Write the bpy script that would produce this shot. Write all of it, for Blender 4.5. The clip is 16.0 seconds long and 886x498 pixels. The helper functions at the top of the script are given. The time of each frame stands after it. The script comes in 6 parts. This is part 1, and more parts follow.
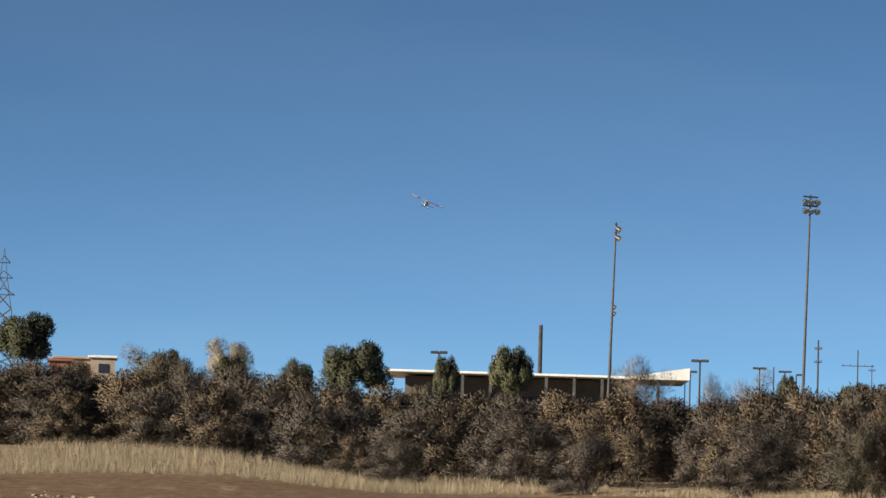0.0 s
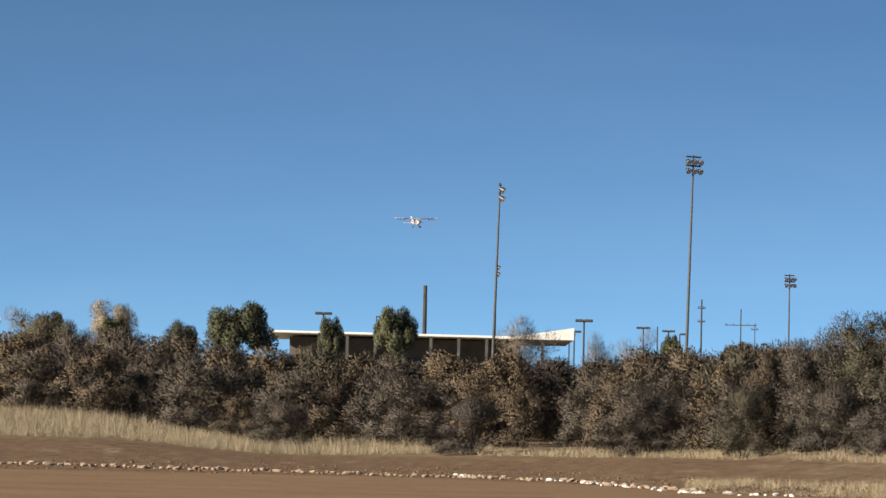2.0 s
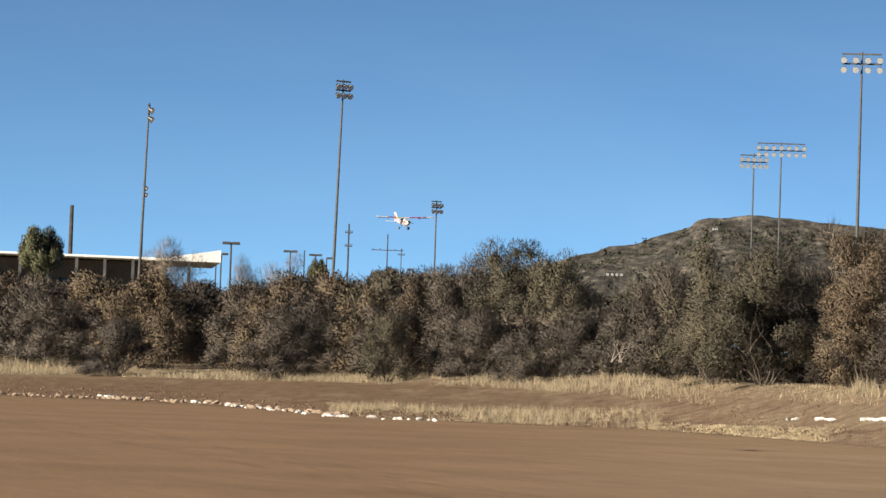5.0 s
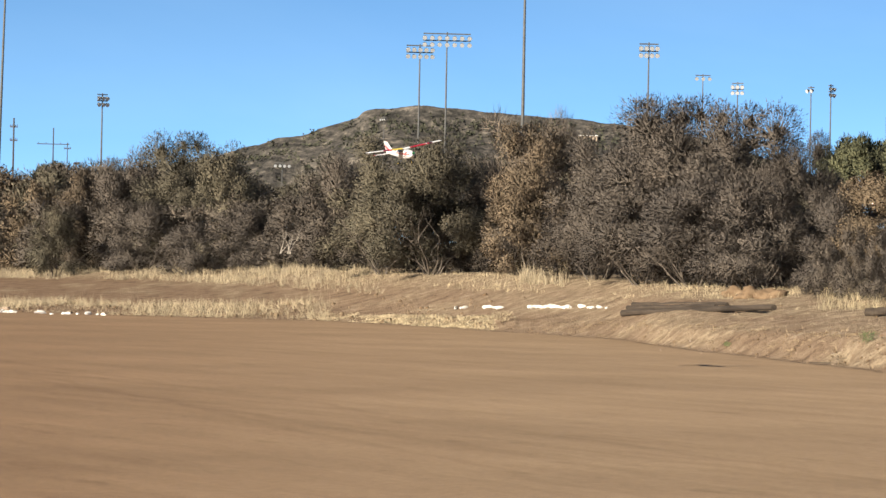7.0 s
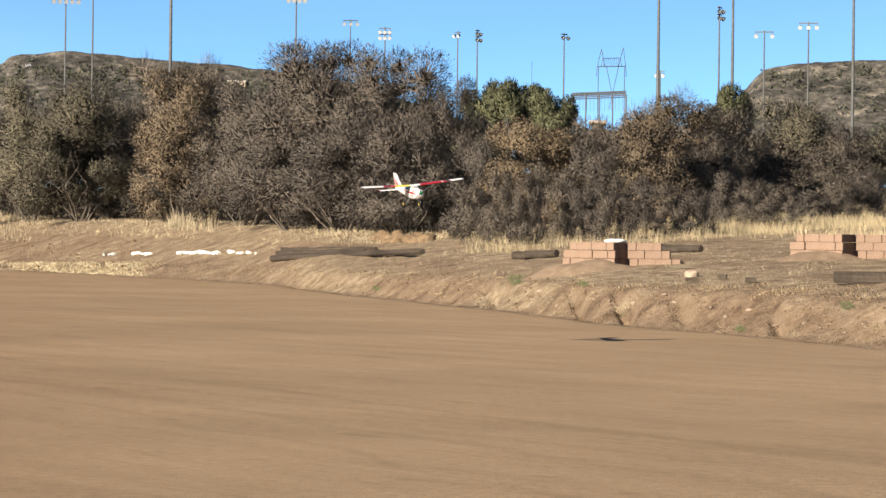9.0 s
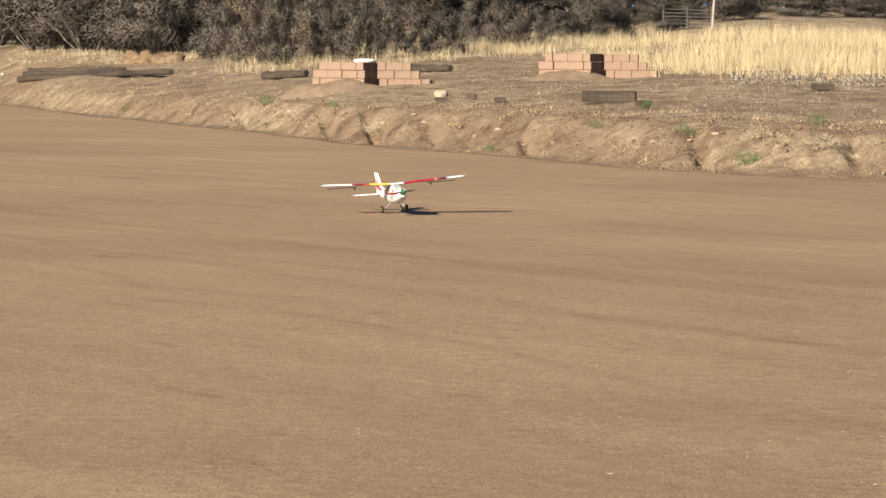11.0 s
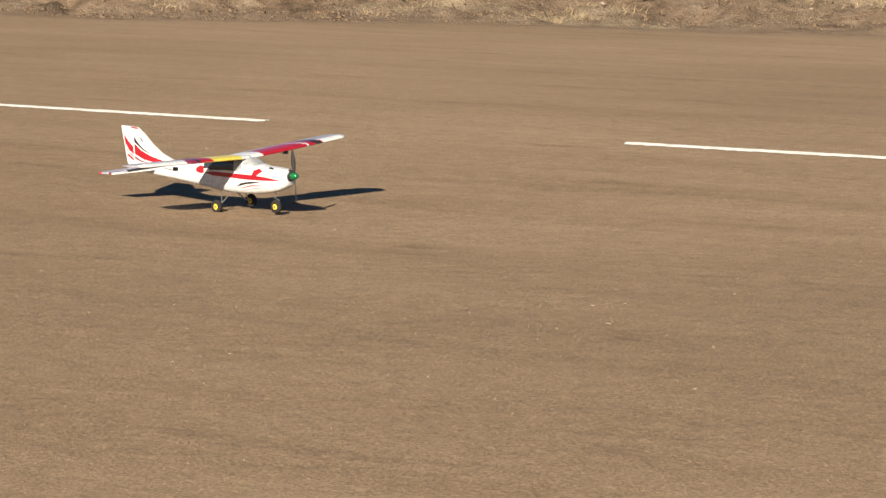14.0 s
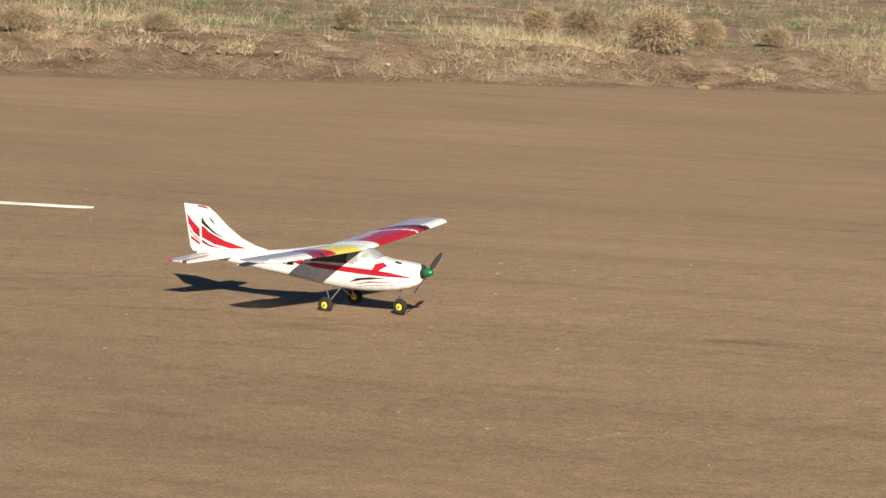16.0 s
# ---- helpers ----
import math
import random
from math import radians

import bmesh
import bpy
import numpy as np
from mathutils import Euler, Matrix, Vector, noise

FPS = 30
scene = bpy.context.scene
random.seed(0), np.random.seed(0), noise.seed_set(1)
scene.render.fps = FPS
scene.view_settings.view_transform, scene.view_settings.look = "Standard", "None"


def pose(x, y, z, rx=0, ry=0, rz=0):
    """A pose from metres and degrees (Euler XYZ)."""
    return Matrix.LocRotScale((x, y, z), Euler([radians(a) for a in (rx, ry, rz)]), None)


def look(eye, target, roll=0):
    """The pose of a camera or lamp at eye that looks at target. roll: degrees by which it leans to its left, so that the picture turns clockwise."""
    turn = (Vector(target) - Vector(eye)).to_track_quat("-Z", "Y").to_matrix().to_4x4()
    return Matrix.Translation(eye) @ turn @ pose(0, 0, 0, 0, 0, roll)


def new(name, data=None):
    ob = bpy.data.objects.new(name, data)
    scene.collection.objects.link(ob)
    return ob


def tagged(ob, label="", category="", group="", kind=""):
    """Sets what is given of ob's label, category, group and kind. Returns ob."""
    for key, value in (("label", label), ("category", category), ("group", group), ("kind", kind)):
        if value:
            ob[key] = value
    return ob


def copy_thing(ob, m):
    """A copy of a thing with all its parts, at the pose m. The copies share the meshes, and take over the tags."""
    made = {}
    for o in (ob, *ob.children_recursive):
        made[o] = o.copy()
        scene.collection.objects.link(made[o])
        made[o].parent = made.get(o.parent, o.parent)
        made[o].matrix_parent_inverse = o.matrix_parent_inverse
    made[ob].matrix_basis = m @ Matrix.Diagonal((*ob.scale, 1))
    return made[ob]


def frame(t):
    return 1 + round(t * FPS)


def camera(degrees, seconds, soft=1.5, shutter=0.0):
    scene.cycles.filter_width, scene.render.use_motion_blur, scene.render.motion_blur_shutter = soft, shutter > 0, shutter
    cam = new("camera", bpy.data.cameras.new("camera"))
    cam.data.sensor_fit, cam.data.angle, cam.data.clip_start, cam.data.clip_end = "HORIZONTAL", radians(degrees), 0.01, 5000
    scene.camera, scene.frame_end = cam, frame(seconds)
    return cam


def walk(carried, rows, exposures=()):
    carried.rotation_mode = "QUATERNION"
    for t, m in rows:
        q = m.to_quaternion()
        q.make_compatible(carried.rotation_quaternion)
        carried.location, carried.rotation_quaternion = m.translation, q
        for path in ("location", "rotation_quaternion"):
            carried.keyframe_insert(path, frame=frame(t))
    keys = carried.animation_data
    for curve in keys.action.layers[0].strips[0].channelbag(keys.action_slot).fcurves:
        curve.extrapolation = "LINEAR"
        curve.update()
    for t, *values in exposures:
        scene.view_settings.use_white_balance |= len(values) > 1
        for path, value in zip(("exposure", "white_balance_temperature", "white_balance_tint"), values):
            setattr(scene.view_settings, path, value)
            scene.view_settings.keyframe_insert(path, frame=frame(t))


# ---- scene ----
EYE_Z = 1.65
EXPO = 1.22


def aim(turn, tilt, roll):
    """Camera pose from the standing point: degrees to the right of +y, up, and lean."""
    return pose(0, 0, EYE_Z, 90 + tilt, 0, -turn) @ pose(0, 0, 0, 0, 0, roll)


cam = camera(15.74, 16.0, soft=1.5)
walk(cam, [
    (0.0, aim(-19.30, 4.18, 1.59)),
    (0.4, aim(-19.46, 3.93, 1.38)),
    (0.5, aim(-19.17, 3.89, 1.34)),
    (1.0, aim(-18.23, 4.01, 1.22)),
    (1.5, aim(-17.92, 3.75, 1.20)),
    (2.0, aim(-17.21, 3.53, 1.26)),
    (2.5, aim(-15.52, 3.07, 1.58)),
    (3.0, aim(-14.65, 2.14, 1.57)),
    (3.2, aim(-14.41, 1.90, 1.64)),
    (5.3, aim(-10.11, 2.37, 1.89)),
    (5.5, aim(-9.58, 1.81, 1.78)),
    (6.0, aim(-8.42, 0.70, 1.27)),
    (6.5, aim(-7.08, 0.18, 1.10)),
    (7.0, aim(-4.90, 0.55, 1.10)),
    (7.5, aim(-2.10, 0.65, 0.80)),
    (8.0, aim(0.00, 0.33, 0.62)),
    (8.5, aim(1.35, -0.03, 0.69)),
    (9.0, aim(1.38, -0.33, 0.67)),
    (9.5, aim(2.66, -0.75, 0.61)),
    (10.0, aim(4.35, -1.98, 0.60)),
    (10.2, aim(4.99, -2.57, 0.54)),
    (12.3, aim(7.03, -3.93, 0.80)),
    (12.5, aim(8.66, -4.06, 0.81)),
    (12.8, aim(11.57, -4.20, 0.97)),
    (13.0, aim(13.50, -4.36, 0.94)),
    (13.2, aim(15.22, -4.54, 1.01)),
    (13.4, aim(17.15, -4.86, 1.37)),
    (13.6, aim(19.63, -5.39, 1.44)),
    (13.8, aim(22.77, -5.92, 1.21)),
    (14.0, aim(25.11, -6.41, 0.83)),
    (14.5, aim(28.93, -6.99, 1.20)),
    (15.0, aim(34.20, -6.46, 1.87)),
    (15.2, aim(37.32, -5.74, 2.20)),
    (15.5, aim(42.19, -5.31, 2.75)),
    (16.0, aim(46.87, -5.25, 2.78)),
], exposures=[(0.0, EXPO - 0.46), (3.0, EXPO - 0.29), (5.3, EXPO - 0.22), (6.5, EXPO + 0.06), (8.0, EXPO + 0.14), (10.0, EXPO + 0.17), (12.5, EXPO + 0.13), (14.0, EXPO - 0.05), (16.0, EXPO - 0.14)])

# ---- world and sun ----
SUN_AZ, SUN_EL = 220.0, 24.0
world = bpy.data.worlds.new("sky")
scene.world = world
world.use_nodes = True
sky = world.node_tree.nodes.new("ShaderNodeTexSky")
sky.sky_type = "NISHITA"
sky.sun_disc = False
sky.sun_elevation, sky.sun_rotation = radians(SUN_EL), radians(SUN_AZ)
sky.altitude, sky.air_density, sky.dust_density, sky.ozone_density = 1400, 0.30, 0.18, 1.4
back = world.node_tree.nodes["Background"]
back.inputs["Strength"].default_value = 0.0575
clear = world.node_tree.nodes.new("ShaderNodeMix")
clear.data_type, clear.blend_type = "RGBA", "MULTIPLY"
clear.inputs[0].default_value, clear.inputs[7].default_value = 1.0, (0.845, 1.11, 1.115, 1)
world.node_tree.links.new(sky.outputs[0], clear.inputs[6])
# thin high veil of ice cloud
direction, stretch_sky = world.node_tree.nodes.new("ShaderNodeTexCoord"), world.node_tree.nodes.new("ShaderNodeMapping")
stretch_sky.inputs["Scale"].default_value = (2.4, 2.4, 8.0)
stretch_sky.inputs["Rotation"].default_value = (0.0, radians(4), 0.0)
wisp, thin = world.node_tree.nodes.new("ShaderNodeTexNoise"), world.node_tree.nodes.new("ShaderNodeMapRange")
wisp.inputs["Scale"].default_value, wisp.inputs["Detail"].default_value, wisp.inputs["Roughness"].default_value = 1.6, 6.0, 0.55
wisp.inputs["Distortion"].default_value = 0.6
thin.inputs[1].default_value, thin.inputs[2].default_value, thin.inputs[3].default_value, thin.inputs[4].default_value = 0.45, 0.80, 0.0, 0.36
white, veil = world.node_tree.nodes.new("ShaderNodeMix"), world.node_tree.nodes.new("ShaderNodeMix")
for node in (white, veil):
    node.data_type = "RGBA"
white.blend_type = "MULTIPLY"
white.inputs[0].default_value, white.inputs[7].default_value = 1.0, (1.62, 1.27, 1.08, 1)
for a, b in ((direction.outputs["Generated"], stretch_sky.inputs["Vector"]), (stretch_sky.outputs["Vector"], wisp.inputs["Vector"]), (wisp.outputs["Fac"], thin.inputs[0]), (clear.outputs[2], white.inputs[6]),
             (clear.outputs[2], veil.inputs[6]), (white.outputs[2], veil.inputs[7]), (thin.outputs[0], veil.inputs[0]), (veil.outputs[2], back.inputs["Color"])):
    world.node_tree.links.new(a, b)

sun = new("sun", bpy.data.lights.new("sun", "SUN"))
sun.data.energy, sun.data.angle, sun.data.color = 4.9, radians(0.53), (1.0, 0.89, 0.71)
sun.matrix_basis = look((-60 * math.sin(radians(SUN_AZ - 180)), -60 * math.cos(radians(SUN_AZ - 180)), 60 * math.tan(radians(SUN_EL))), (0, 0, 0))


# ---- materials ----
def nodes_of(name, rough=0.9, metal=0.0):
    m = bpy.data.materials.new(name)
    m.use_nodes = True
    t = m.node_tree
    b = t.nodes["Principled BSDF"]
    b.inputs["Roughness"].default_value, b.inputs["Metallic"].default_value = rough, metal
    if rough > 0.85:
        b.inputs["Specular IOR Level"].default_value = 0.15
    return m, t, b


def ramp(t, stops):
    r = t.nodes.new("ShaderNodeValToRGB")
    e = r.color_ramp.elements
    while len(e) < len(stops):
        e.new(0.5)
    for k, (p, c) in zip(e, stops):
        k.position, k.color = p, (*c, 1)
    return r


def noise_tex(t, scale, detail=5.0, rough=0.6, stretch=None, turn=0.0):
    co = t.nodes.new("ShaderNodeTexCoord")
    n = t.nodes.new("ShaderNodeTexNoise")
    n.inputs["Scale"].default_value, n.inputs["Detail"].default_value, n.inputs["Roughness"].default_value = scale, detail, rough
    if stretch:
        mp, ms = t.nodes.new("ShaderNodeMapping"), t.nodes.new("ShaderNodeMapping")
        mp.inputs["Rotation"].default_value = (0, 0, radians(turn))
        ms.inputs["Scale"].default_value = stretch
        t.links.new(co.outputs["Object"], mp.inputs["Vector"])
        t.links.new(mp.outputs["Vector"], ms.inputs["Vector"])
        t.links.new(ms.outputs["Vector"], n.inputs["Vector"])
    else:
        t.links.new(co.outputs["Object"], n.inputs["Vector"])
    return n


def mixed(t, a, b, fac, mode="MIX"):
    x = t.nodes.new("ShaderNodeMix")
    x.data_type, x.blend_type = "RGBA", mode
    t.links.new(a, x.inputs[6])
    if isinstance(b, tuple):
        x.inputs[7].default_value = (*b, 1)
    else:
        t.links.new(b, x.inputs[7])
    if isinstance(fac, float):
        x.inputs[0].default_value = fac
    else:
        t.links.new(fac, x.inputs[0])
    return x.outputs[2]


def bumped(t, b, height, strength, distance):
    u = t.nodes.new("ShaderNodeBump")
    u.inputs["Strength"].default_value, u.inputs["Distance"].default_value = strength, distance
    t.links.new(height, u.inputs["Height"])
    t.links.new(u.outputs[0], b.inputs["Normal"])


def surface(name, dark, light, scale, rough=0.9, metal=0.0, fine=None, bump=0.0, stretch=None, turn=0.0, spread=(0.3, 0.7)):
    """A worn surface of two tones: broad patches, fine grain and relief."""
    m, t, b = nodes_of(name, rough, metal)
    n = noise_tex(t, scale, 6, 0.62, stretch, turn)
    r = ramp(t, [(spread[0], dark), (spread[1], light)])
    t.links.new(n.outputs["Fac"], r.inputs[0])
    g = noise_tex(t, fine or scale * 12, 3, 0.7)
    gr = ramp(t, [(0.25, (0.72, 0.72, 0.72)), (0.75, (1.22, 1.22, 1.22))])
    t.links.new(g.outputs["Fac"], gr.inputs[0])
    t.links.new(mixed(t, r.outputs[0], gr.outputs[0], 1.0, "MULTIPLY"), b.inputs["Base Color"])
    if bump:
        bumped(t, b, g.outputs["Fac"], 0.6, bump)
    return m


def leafy(name, tones, rough=0.85, through_light=0.0):
    """Foliage and straw: every leaf has its own tone."""
    m, t, b = nodes_of(name, rough)
    g = t.nodes.new("ShaderNodeNewGeometry")
    r = ramp(t, [(i / (len(tones) - 1), c) for i, c in enumerate(tones)])
    t.links.new(g.outputs["Random Per Island"], r.inputs[0])
    n = noise_tex(t, 0.9, 2, 0.5)
    nr = ramp(t, [(0.3, (0.7, 0.7, 0.7)), (0.7, (1.25, 1.22, 1.18))])
    t.links.new(n.outputs["Fac"], nr.inputs[0])
    ob = t.nodes.new("ShaderNodeObjectInfo")
    orr = ramp(t, [(0.0, (0.78, 0.78, 0.80)), (1.0, (1.2, 1.17, 1.1))])
    t.links.new(ob.outputs["Random"], orr.inputs[0])
    c = mixed(t, r.outputs[0], nr.outputs[0], 1.0, "MULTIPLY")
    t.links.new(mixed(t, c, orr.outputs[0], 1.0, "MULTIPLY"), b.inputs["Base Color"])
    return m


def ground_material():
    m, t, b = nodes_of("packed_desert_soil", 0.95)
    at = t.nodes.new("ShaderNodeVertexColor")
    at.layer_name = "kind"
    # packed runway: long drag marks across the view, gravel grain
    streak = noise_tex(t, 1.0, 10, 0.70, (0.30, 1.7, 1.0), 56)
    sr = ramp(t, [(0.28, (0.224, 0.154, 0.095)), (0.40, (0.260, 0.181, 0.114)), (0.56, (0.280, 0.198, 0.125)), (0.74, (0.307, 0.219, 0.143))])
    t.links.new(streak.outputs["Fac"], sr.inputs[0])
    broad = noise_tex(t, 0.16, 4, 0.6)
    br = ramp(t, [(0.3, (0.86, 0.85, 0.84)), (0.7, (1.12, 1.12, 1.12))])
    t.links.new(broad.outputs["Fac"], br.inputs[0])
    grain = noise_tex(t, 66.0, 4, 0.8)
    gr = ramp(t, [(0.33, (0.58, 0.57, 0.56)), (0.5, (1.0, 0.995, 0.99)), (0.68, (1.40, 1.39, 1.38))])
    t.links.new(grain.outputs["Fac"], gr.inputs[0])
    grit = noise_tex(t, 9.0, 6, 0.7)
    gg = ramp(t, [(0.33, (0.85, 0.845, 0.84)), (0.68, (1.13, 1.13, 1.13))])
    t.links.new(grit.outputs["Fac"], gg.inputs[0])
    packed = mixed(t, sr.outputs[0], br.outputs[0], 1.0, "MULTIPLY")
    # faint wheel tracks along the strip
    track = noise_tex(t, 1.0, 3, 0.5, (0.025, 1.1, 1.0), 56)
    tk = ramp(t, [(0.34, (0.955, 0.95, 0.945)), (0.46, (1.0, 1.0, 1.0)), (0.62, (1.015, 1.015, 1.02))])
    t.links.new(track.outputs["Fac"], tk.inputs[0])
    packed = mixed(t, packed, tk.outputs[0], 1.0, "MULTIPLY")
    # redder, heavier soil at the far end of the strip
    heavy = ramp(t, [(0.0, (0.83, 0.765, 0.725)), (1.0, (1.0, 1.0, 1.0))])
    t.links.new(at.outputs["Alpha"], heavy.inputs[0])
    packed = mixed(t, packed, heavy.outputs[0], 1.0, "MULTIPLY")
    # damp scuffs left by wheels and skids
    scuff = noise_tex(t, 1.5, 4, 0.6, (0.55, 1.5, 1.0), 56)
    sc = ramp(t, [(0.60, (1.0, 1.0, 1.0)), (0.68, (0.86, 0.85, 0.84)), (0.77, (0.68, 0.66, 0.64))])
    t.links.new(scuff.outputs["Fac"], sc.inputs[0])
    packed = mixed(t, packed, sc.outputs[0], 1.0, "MULTIPLY")
    # long ruts pressed by earlier landings
    co = t.nodes.new("ShaderNodeTexCoord")
    wob = noise_tex(t, 0.35, 2, 0.5)
    for nx, ny, off, half in ((0.902, 0.432, 11.44, 0.16), (0.902, 0.432, 13.3, 0.10), (0.84, 0.54, 15.9, 0.14), (0.93, 0.37, 8.6, 0.10)):
        dot = t.nodes.new("ShaderNodeVectorMath")
        dot.operation = "DOT_PRODUCT"
        dot.inputs[1].default_value = (nx, ny, 0)
        t.links.new(co.outputs["Object"], dot.inputs[0])
        shift = t.nodes.new("ShaderNodeMath")
        shift.operation = "MULTIPLY_ADD"
        t.links.new(wob.outputs["Fac"], shift.inputs[0])
        shift.inputs[1].default_value = 0.9
        t.links.new(dot.outputs["Value"], shift.inputs[2])
        dist = t.nodes.new("ShaderNodeMath")
        dist.operation = "SUBTRACT"
        t.links.new(shift.outputs[0], dist.inputs[0])
        dist.inputs[1].default_value = off + 0.45
        ab = t.nodes.new("ShaderNodeMath")
        ab.operation = "ABSOLUTE"
        t.links.new(dist.outputs[0], ab.inputs[0])
        rut = t.nodes.new("ShaderNodeMapRange")
        rut.interpolation_type = "SMOOTHSTEP"
        rut.inputs[1].default_value, rut.inputs[2].default_value, rut.inputs[3].default_value, rut.inputs[4].default_value = 0.0, half * 1.6, 1.0, 0.0
        t.links.new(ab.outputs[0], rut.inputs[0])
        part_worn = t.nodes.new("ShaderNodeMath")
        part_worn.operation = "MULTIPLY"
        t.links.new(rut.outputs[0], part_worn.inputs[0])
        t.links.new(broad.outputs["Fac"], part_worn.inputs[1])
        packed = mixed(t, packed, mixed(t, packed, (0.82, 0.80, 0.78), 1.0, "MULTIPLY"), part_worn.outputs[0])
    # loose redder earth off the runway
    loose_n = noise_tex(t, 1.3, 9, 0.72)
    lr = ramp(t, [(0.33, (0.085, 0.056, 0.036)), (0.45, (0.182, 0.127, 0.086)), (0.57, (0.238, 0.173, 0.119)), (0.67, (0.310, 0.246, 0.178))])
    t.links.new(loose_n.outputs["Fac"], lr.inputs[0])
    straw_n = noise_tex(t, 2.2, 7, 0.72)
    straw = ramp(t, [(0.36, (0.12, 0.080, 0.052)), (0.60, (0.36, 0.285, 0.195))])
    t.links.new(straw_n.outputs["Fac"], straw.inputs[0])
    sep = t.nodes.new("ShaderNodeSeparateColor")
    t.links.new(at.outputs["Color"], sep.inputs[0])
    c = mixed(t, packed, mixed(t, lr.outputs[0], heavy.outputs[0], 1.0, "MULTIPLY"), sep.outputs[0])
    c = mixed(t, c, straw.outputs[0], sep.outputs[1])
    scrub = noise_tex(t, 0.05, 8, 0.7)
    scr = ramp(t, [(0.35, (0.10, 0.085, 0.05)), (0.6, (0.24, 0.19, 0.12))])
    t.links.new(scrub.outputs["Fac"], scr.inputs[0])
    c = mixed(t, c, scr.outputs[0], sep.outputs[2])
    c = mixed(t, c, gg.outputs[0], 1.0, "MULTIPLY")
    c = mixed(t, c, gr.outputs[0], 1.0, "MULTIPLY")
    t.links.new(c, b.inputs["Base Color"])
    add = t.nodes.new("ShaderNodeMath")
    add.operation = "MULTIPLY_ADD"
    t.links.new(grit.outputs["Fac"], add.inputs[0])
    add.inputs[1].default_value = 2.0
    t.links.new(grain.outputs["Fac"], add.inputs[2])
    # crumbly relief where the earth is loose
    crumb = noise_tex(t, 3.2, 7, 0.72)
    mask = t.nodes.new("ShaderNodeMath")
    mask.operation = "MULTIPLY"
    t.links.new(crumb.outputs["Fac"], mask.inputs[0])
    t.links.new(sep.outputs[0], mask.inputs[1])
    total = t.nodes.new("ShaderNodeMath")
    total.operation = "MULTIPLY_ADD"
    t.links.new(mask.outputs[0], total.inputs[0])
    total.inputs[1].default_value = 34.0
    t.links.new(add.outputs[0], total.inputs[2])
    bumped(t, b, total.outputs[0], 0.62, 0.010)
    return m


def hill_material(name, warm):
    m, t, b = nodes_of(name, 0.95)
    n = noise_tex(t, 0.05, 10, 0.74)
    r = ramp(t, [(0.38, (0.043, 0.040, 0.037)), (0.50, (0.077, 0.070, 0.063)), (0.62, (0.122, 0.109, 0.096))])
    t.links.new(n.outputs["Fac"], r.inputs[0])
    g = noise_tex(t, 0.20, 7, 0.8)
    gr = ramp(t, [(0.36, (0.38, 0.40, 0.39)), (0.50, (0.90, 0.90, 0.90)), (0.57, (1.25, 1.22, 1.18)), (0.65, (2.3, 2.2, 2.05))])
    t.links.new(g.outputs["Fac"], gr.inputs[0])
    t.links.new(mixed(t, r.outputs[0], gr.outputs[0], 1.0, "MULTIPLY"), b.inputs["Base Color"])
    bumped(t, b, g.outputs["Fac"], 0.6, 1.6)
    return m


def plain(name, colour, rough=0.5, metal=0.0, wear=0.12):
    k = 1 - wear
    return surface(name, tuple(v * k for v in colour), tuple(min(1, v * (1 + wear * 0.5)) for v in colour), 6.0, rough, metal, 60.0)


M_GROUND = ground_material()
M_CHALK = surface("white_chalk", (0.62, 0.58, 0.52), (0.88, 0.87, 0.84), 7.0, 0.9, fine=40, bump=0.004)
M_STONE = surface("white_painted_stone", (0.55, 0.52, 0.47), (0.86, 0.84, 0.80), 3.0, 0.85, fine=30, bump=0.01)
M_ROCK = surface("brown_stone", (0.20, 0.14, 0.10), (0.42, 0.33, 0.255), 2.5, 0.9, fine=25, bump=0.012)
M_CLOD = surface("dry_earth_clod", (0.115, 0.075, 0.046), (0.215, 0.148, 0.092), 2.5, 0.95, fine=25, bump=0.015)
M_BLOCK = surface("salmon_concrete_block", (0.175, 0.117, 0.086), (0.245, 0.168, 0.125), 1.6, 0.92, fine=45, bump=0.004)
M_TIMBER = surface("weathered_timber", (0.028, 0.022, 0.018), (0.085, 0.066, 0.051), 1.4, 0.9, fine=16, bump=0.008, stretch=(0.35, 6, 6))
M_TYRE = surface("black_rubber", (0.014, 0.014, 0.015), (0.045, 0.043, 0.042), 5.0, 0.75, fine=50)
M_CONCRETE = surface("pale_concrete", (0.50, 0.46, 0.40), (0.66, 0.62, 0.55), 1.2, 0.9, fine=25, bump=0.004)
M_STEEL = surface("galvanised_steel", (0.055, 0.055, 0.056), (0.105, 0.104, 0.102), 1.0, 0.6, 0.2, fine=10)
M_RUST = surface("dark_steel", (0.03, 0.028, 0.026), (0.07, 0.06, 0.055), 2.0, 0.7, 0.2)
M_LAMP = surface("lamp_housing", (0.030, 0.031, 0.034), (0.075, 0.077, 0.08), 2.0, 0.4, 0.4)
M_LENS = plain("lamp_glass", (0.52, 0.53, 0.55), 0.15)
M_WALL = surface("grey_brown_wall", (0.10, 0.085, 0.075), (0.17, 0.145, 0.125), 0.4, 0.9)
M_WHITE = surface("white_fascia", (0.72, 0.71, 0.69), (0.84, 0.83, 0.81), 0.6, 0.6)
M_GLASS = plain("dark_window_glass", (0.02, 0.025, 0.03), 0.12, 0.0)
M_TAN_WALL = surface("tan_stucco", (0.30, 0.235, 0.18), (0.42, 0.34, 0.27), 0.7, 0.9)
M_REDROOF = surface("red_brown_roof", (0.22, 0.08, 0.05), (0.32, 0.13, 0.09), 0.7, 0.85)
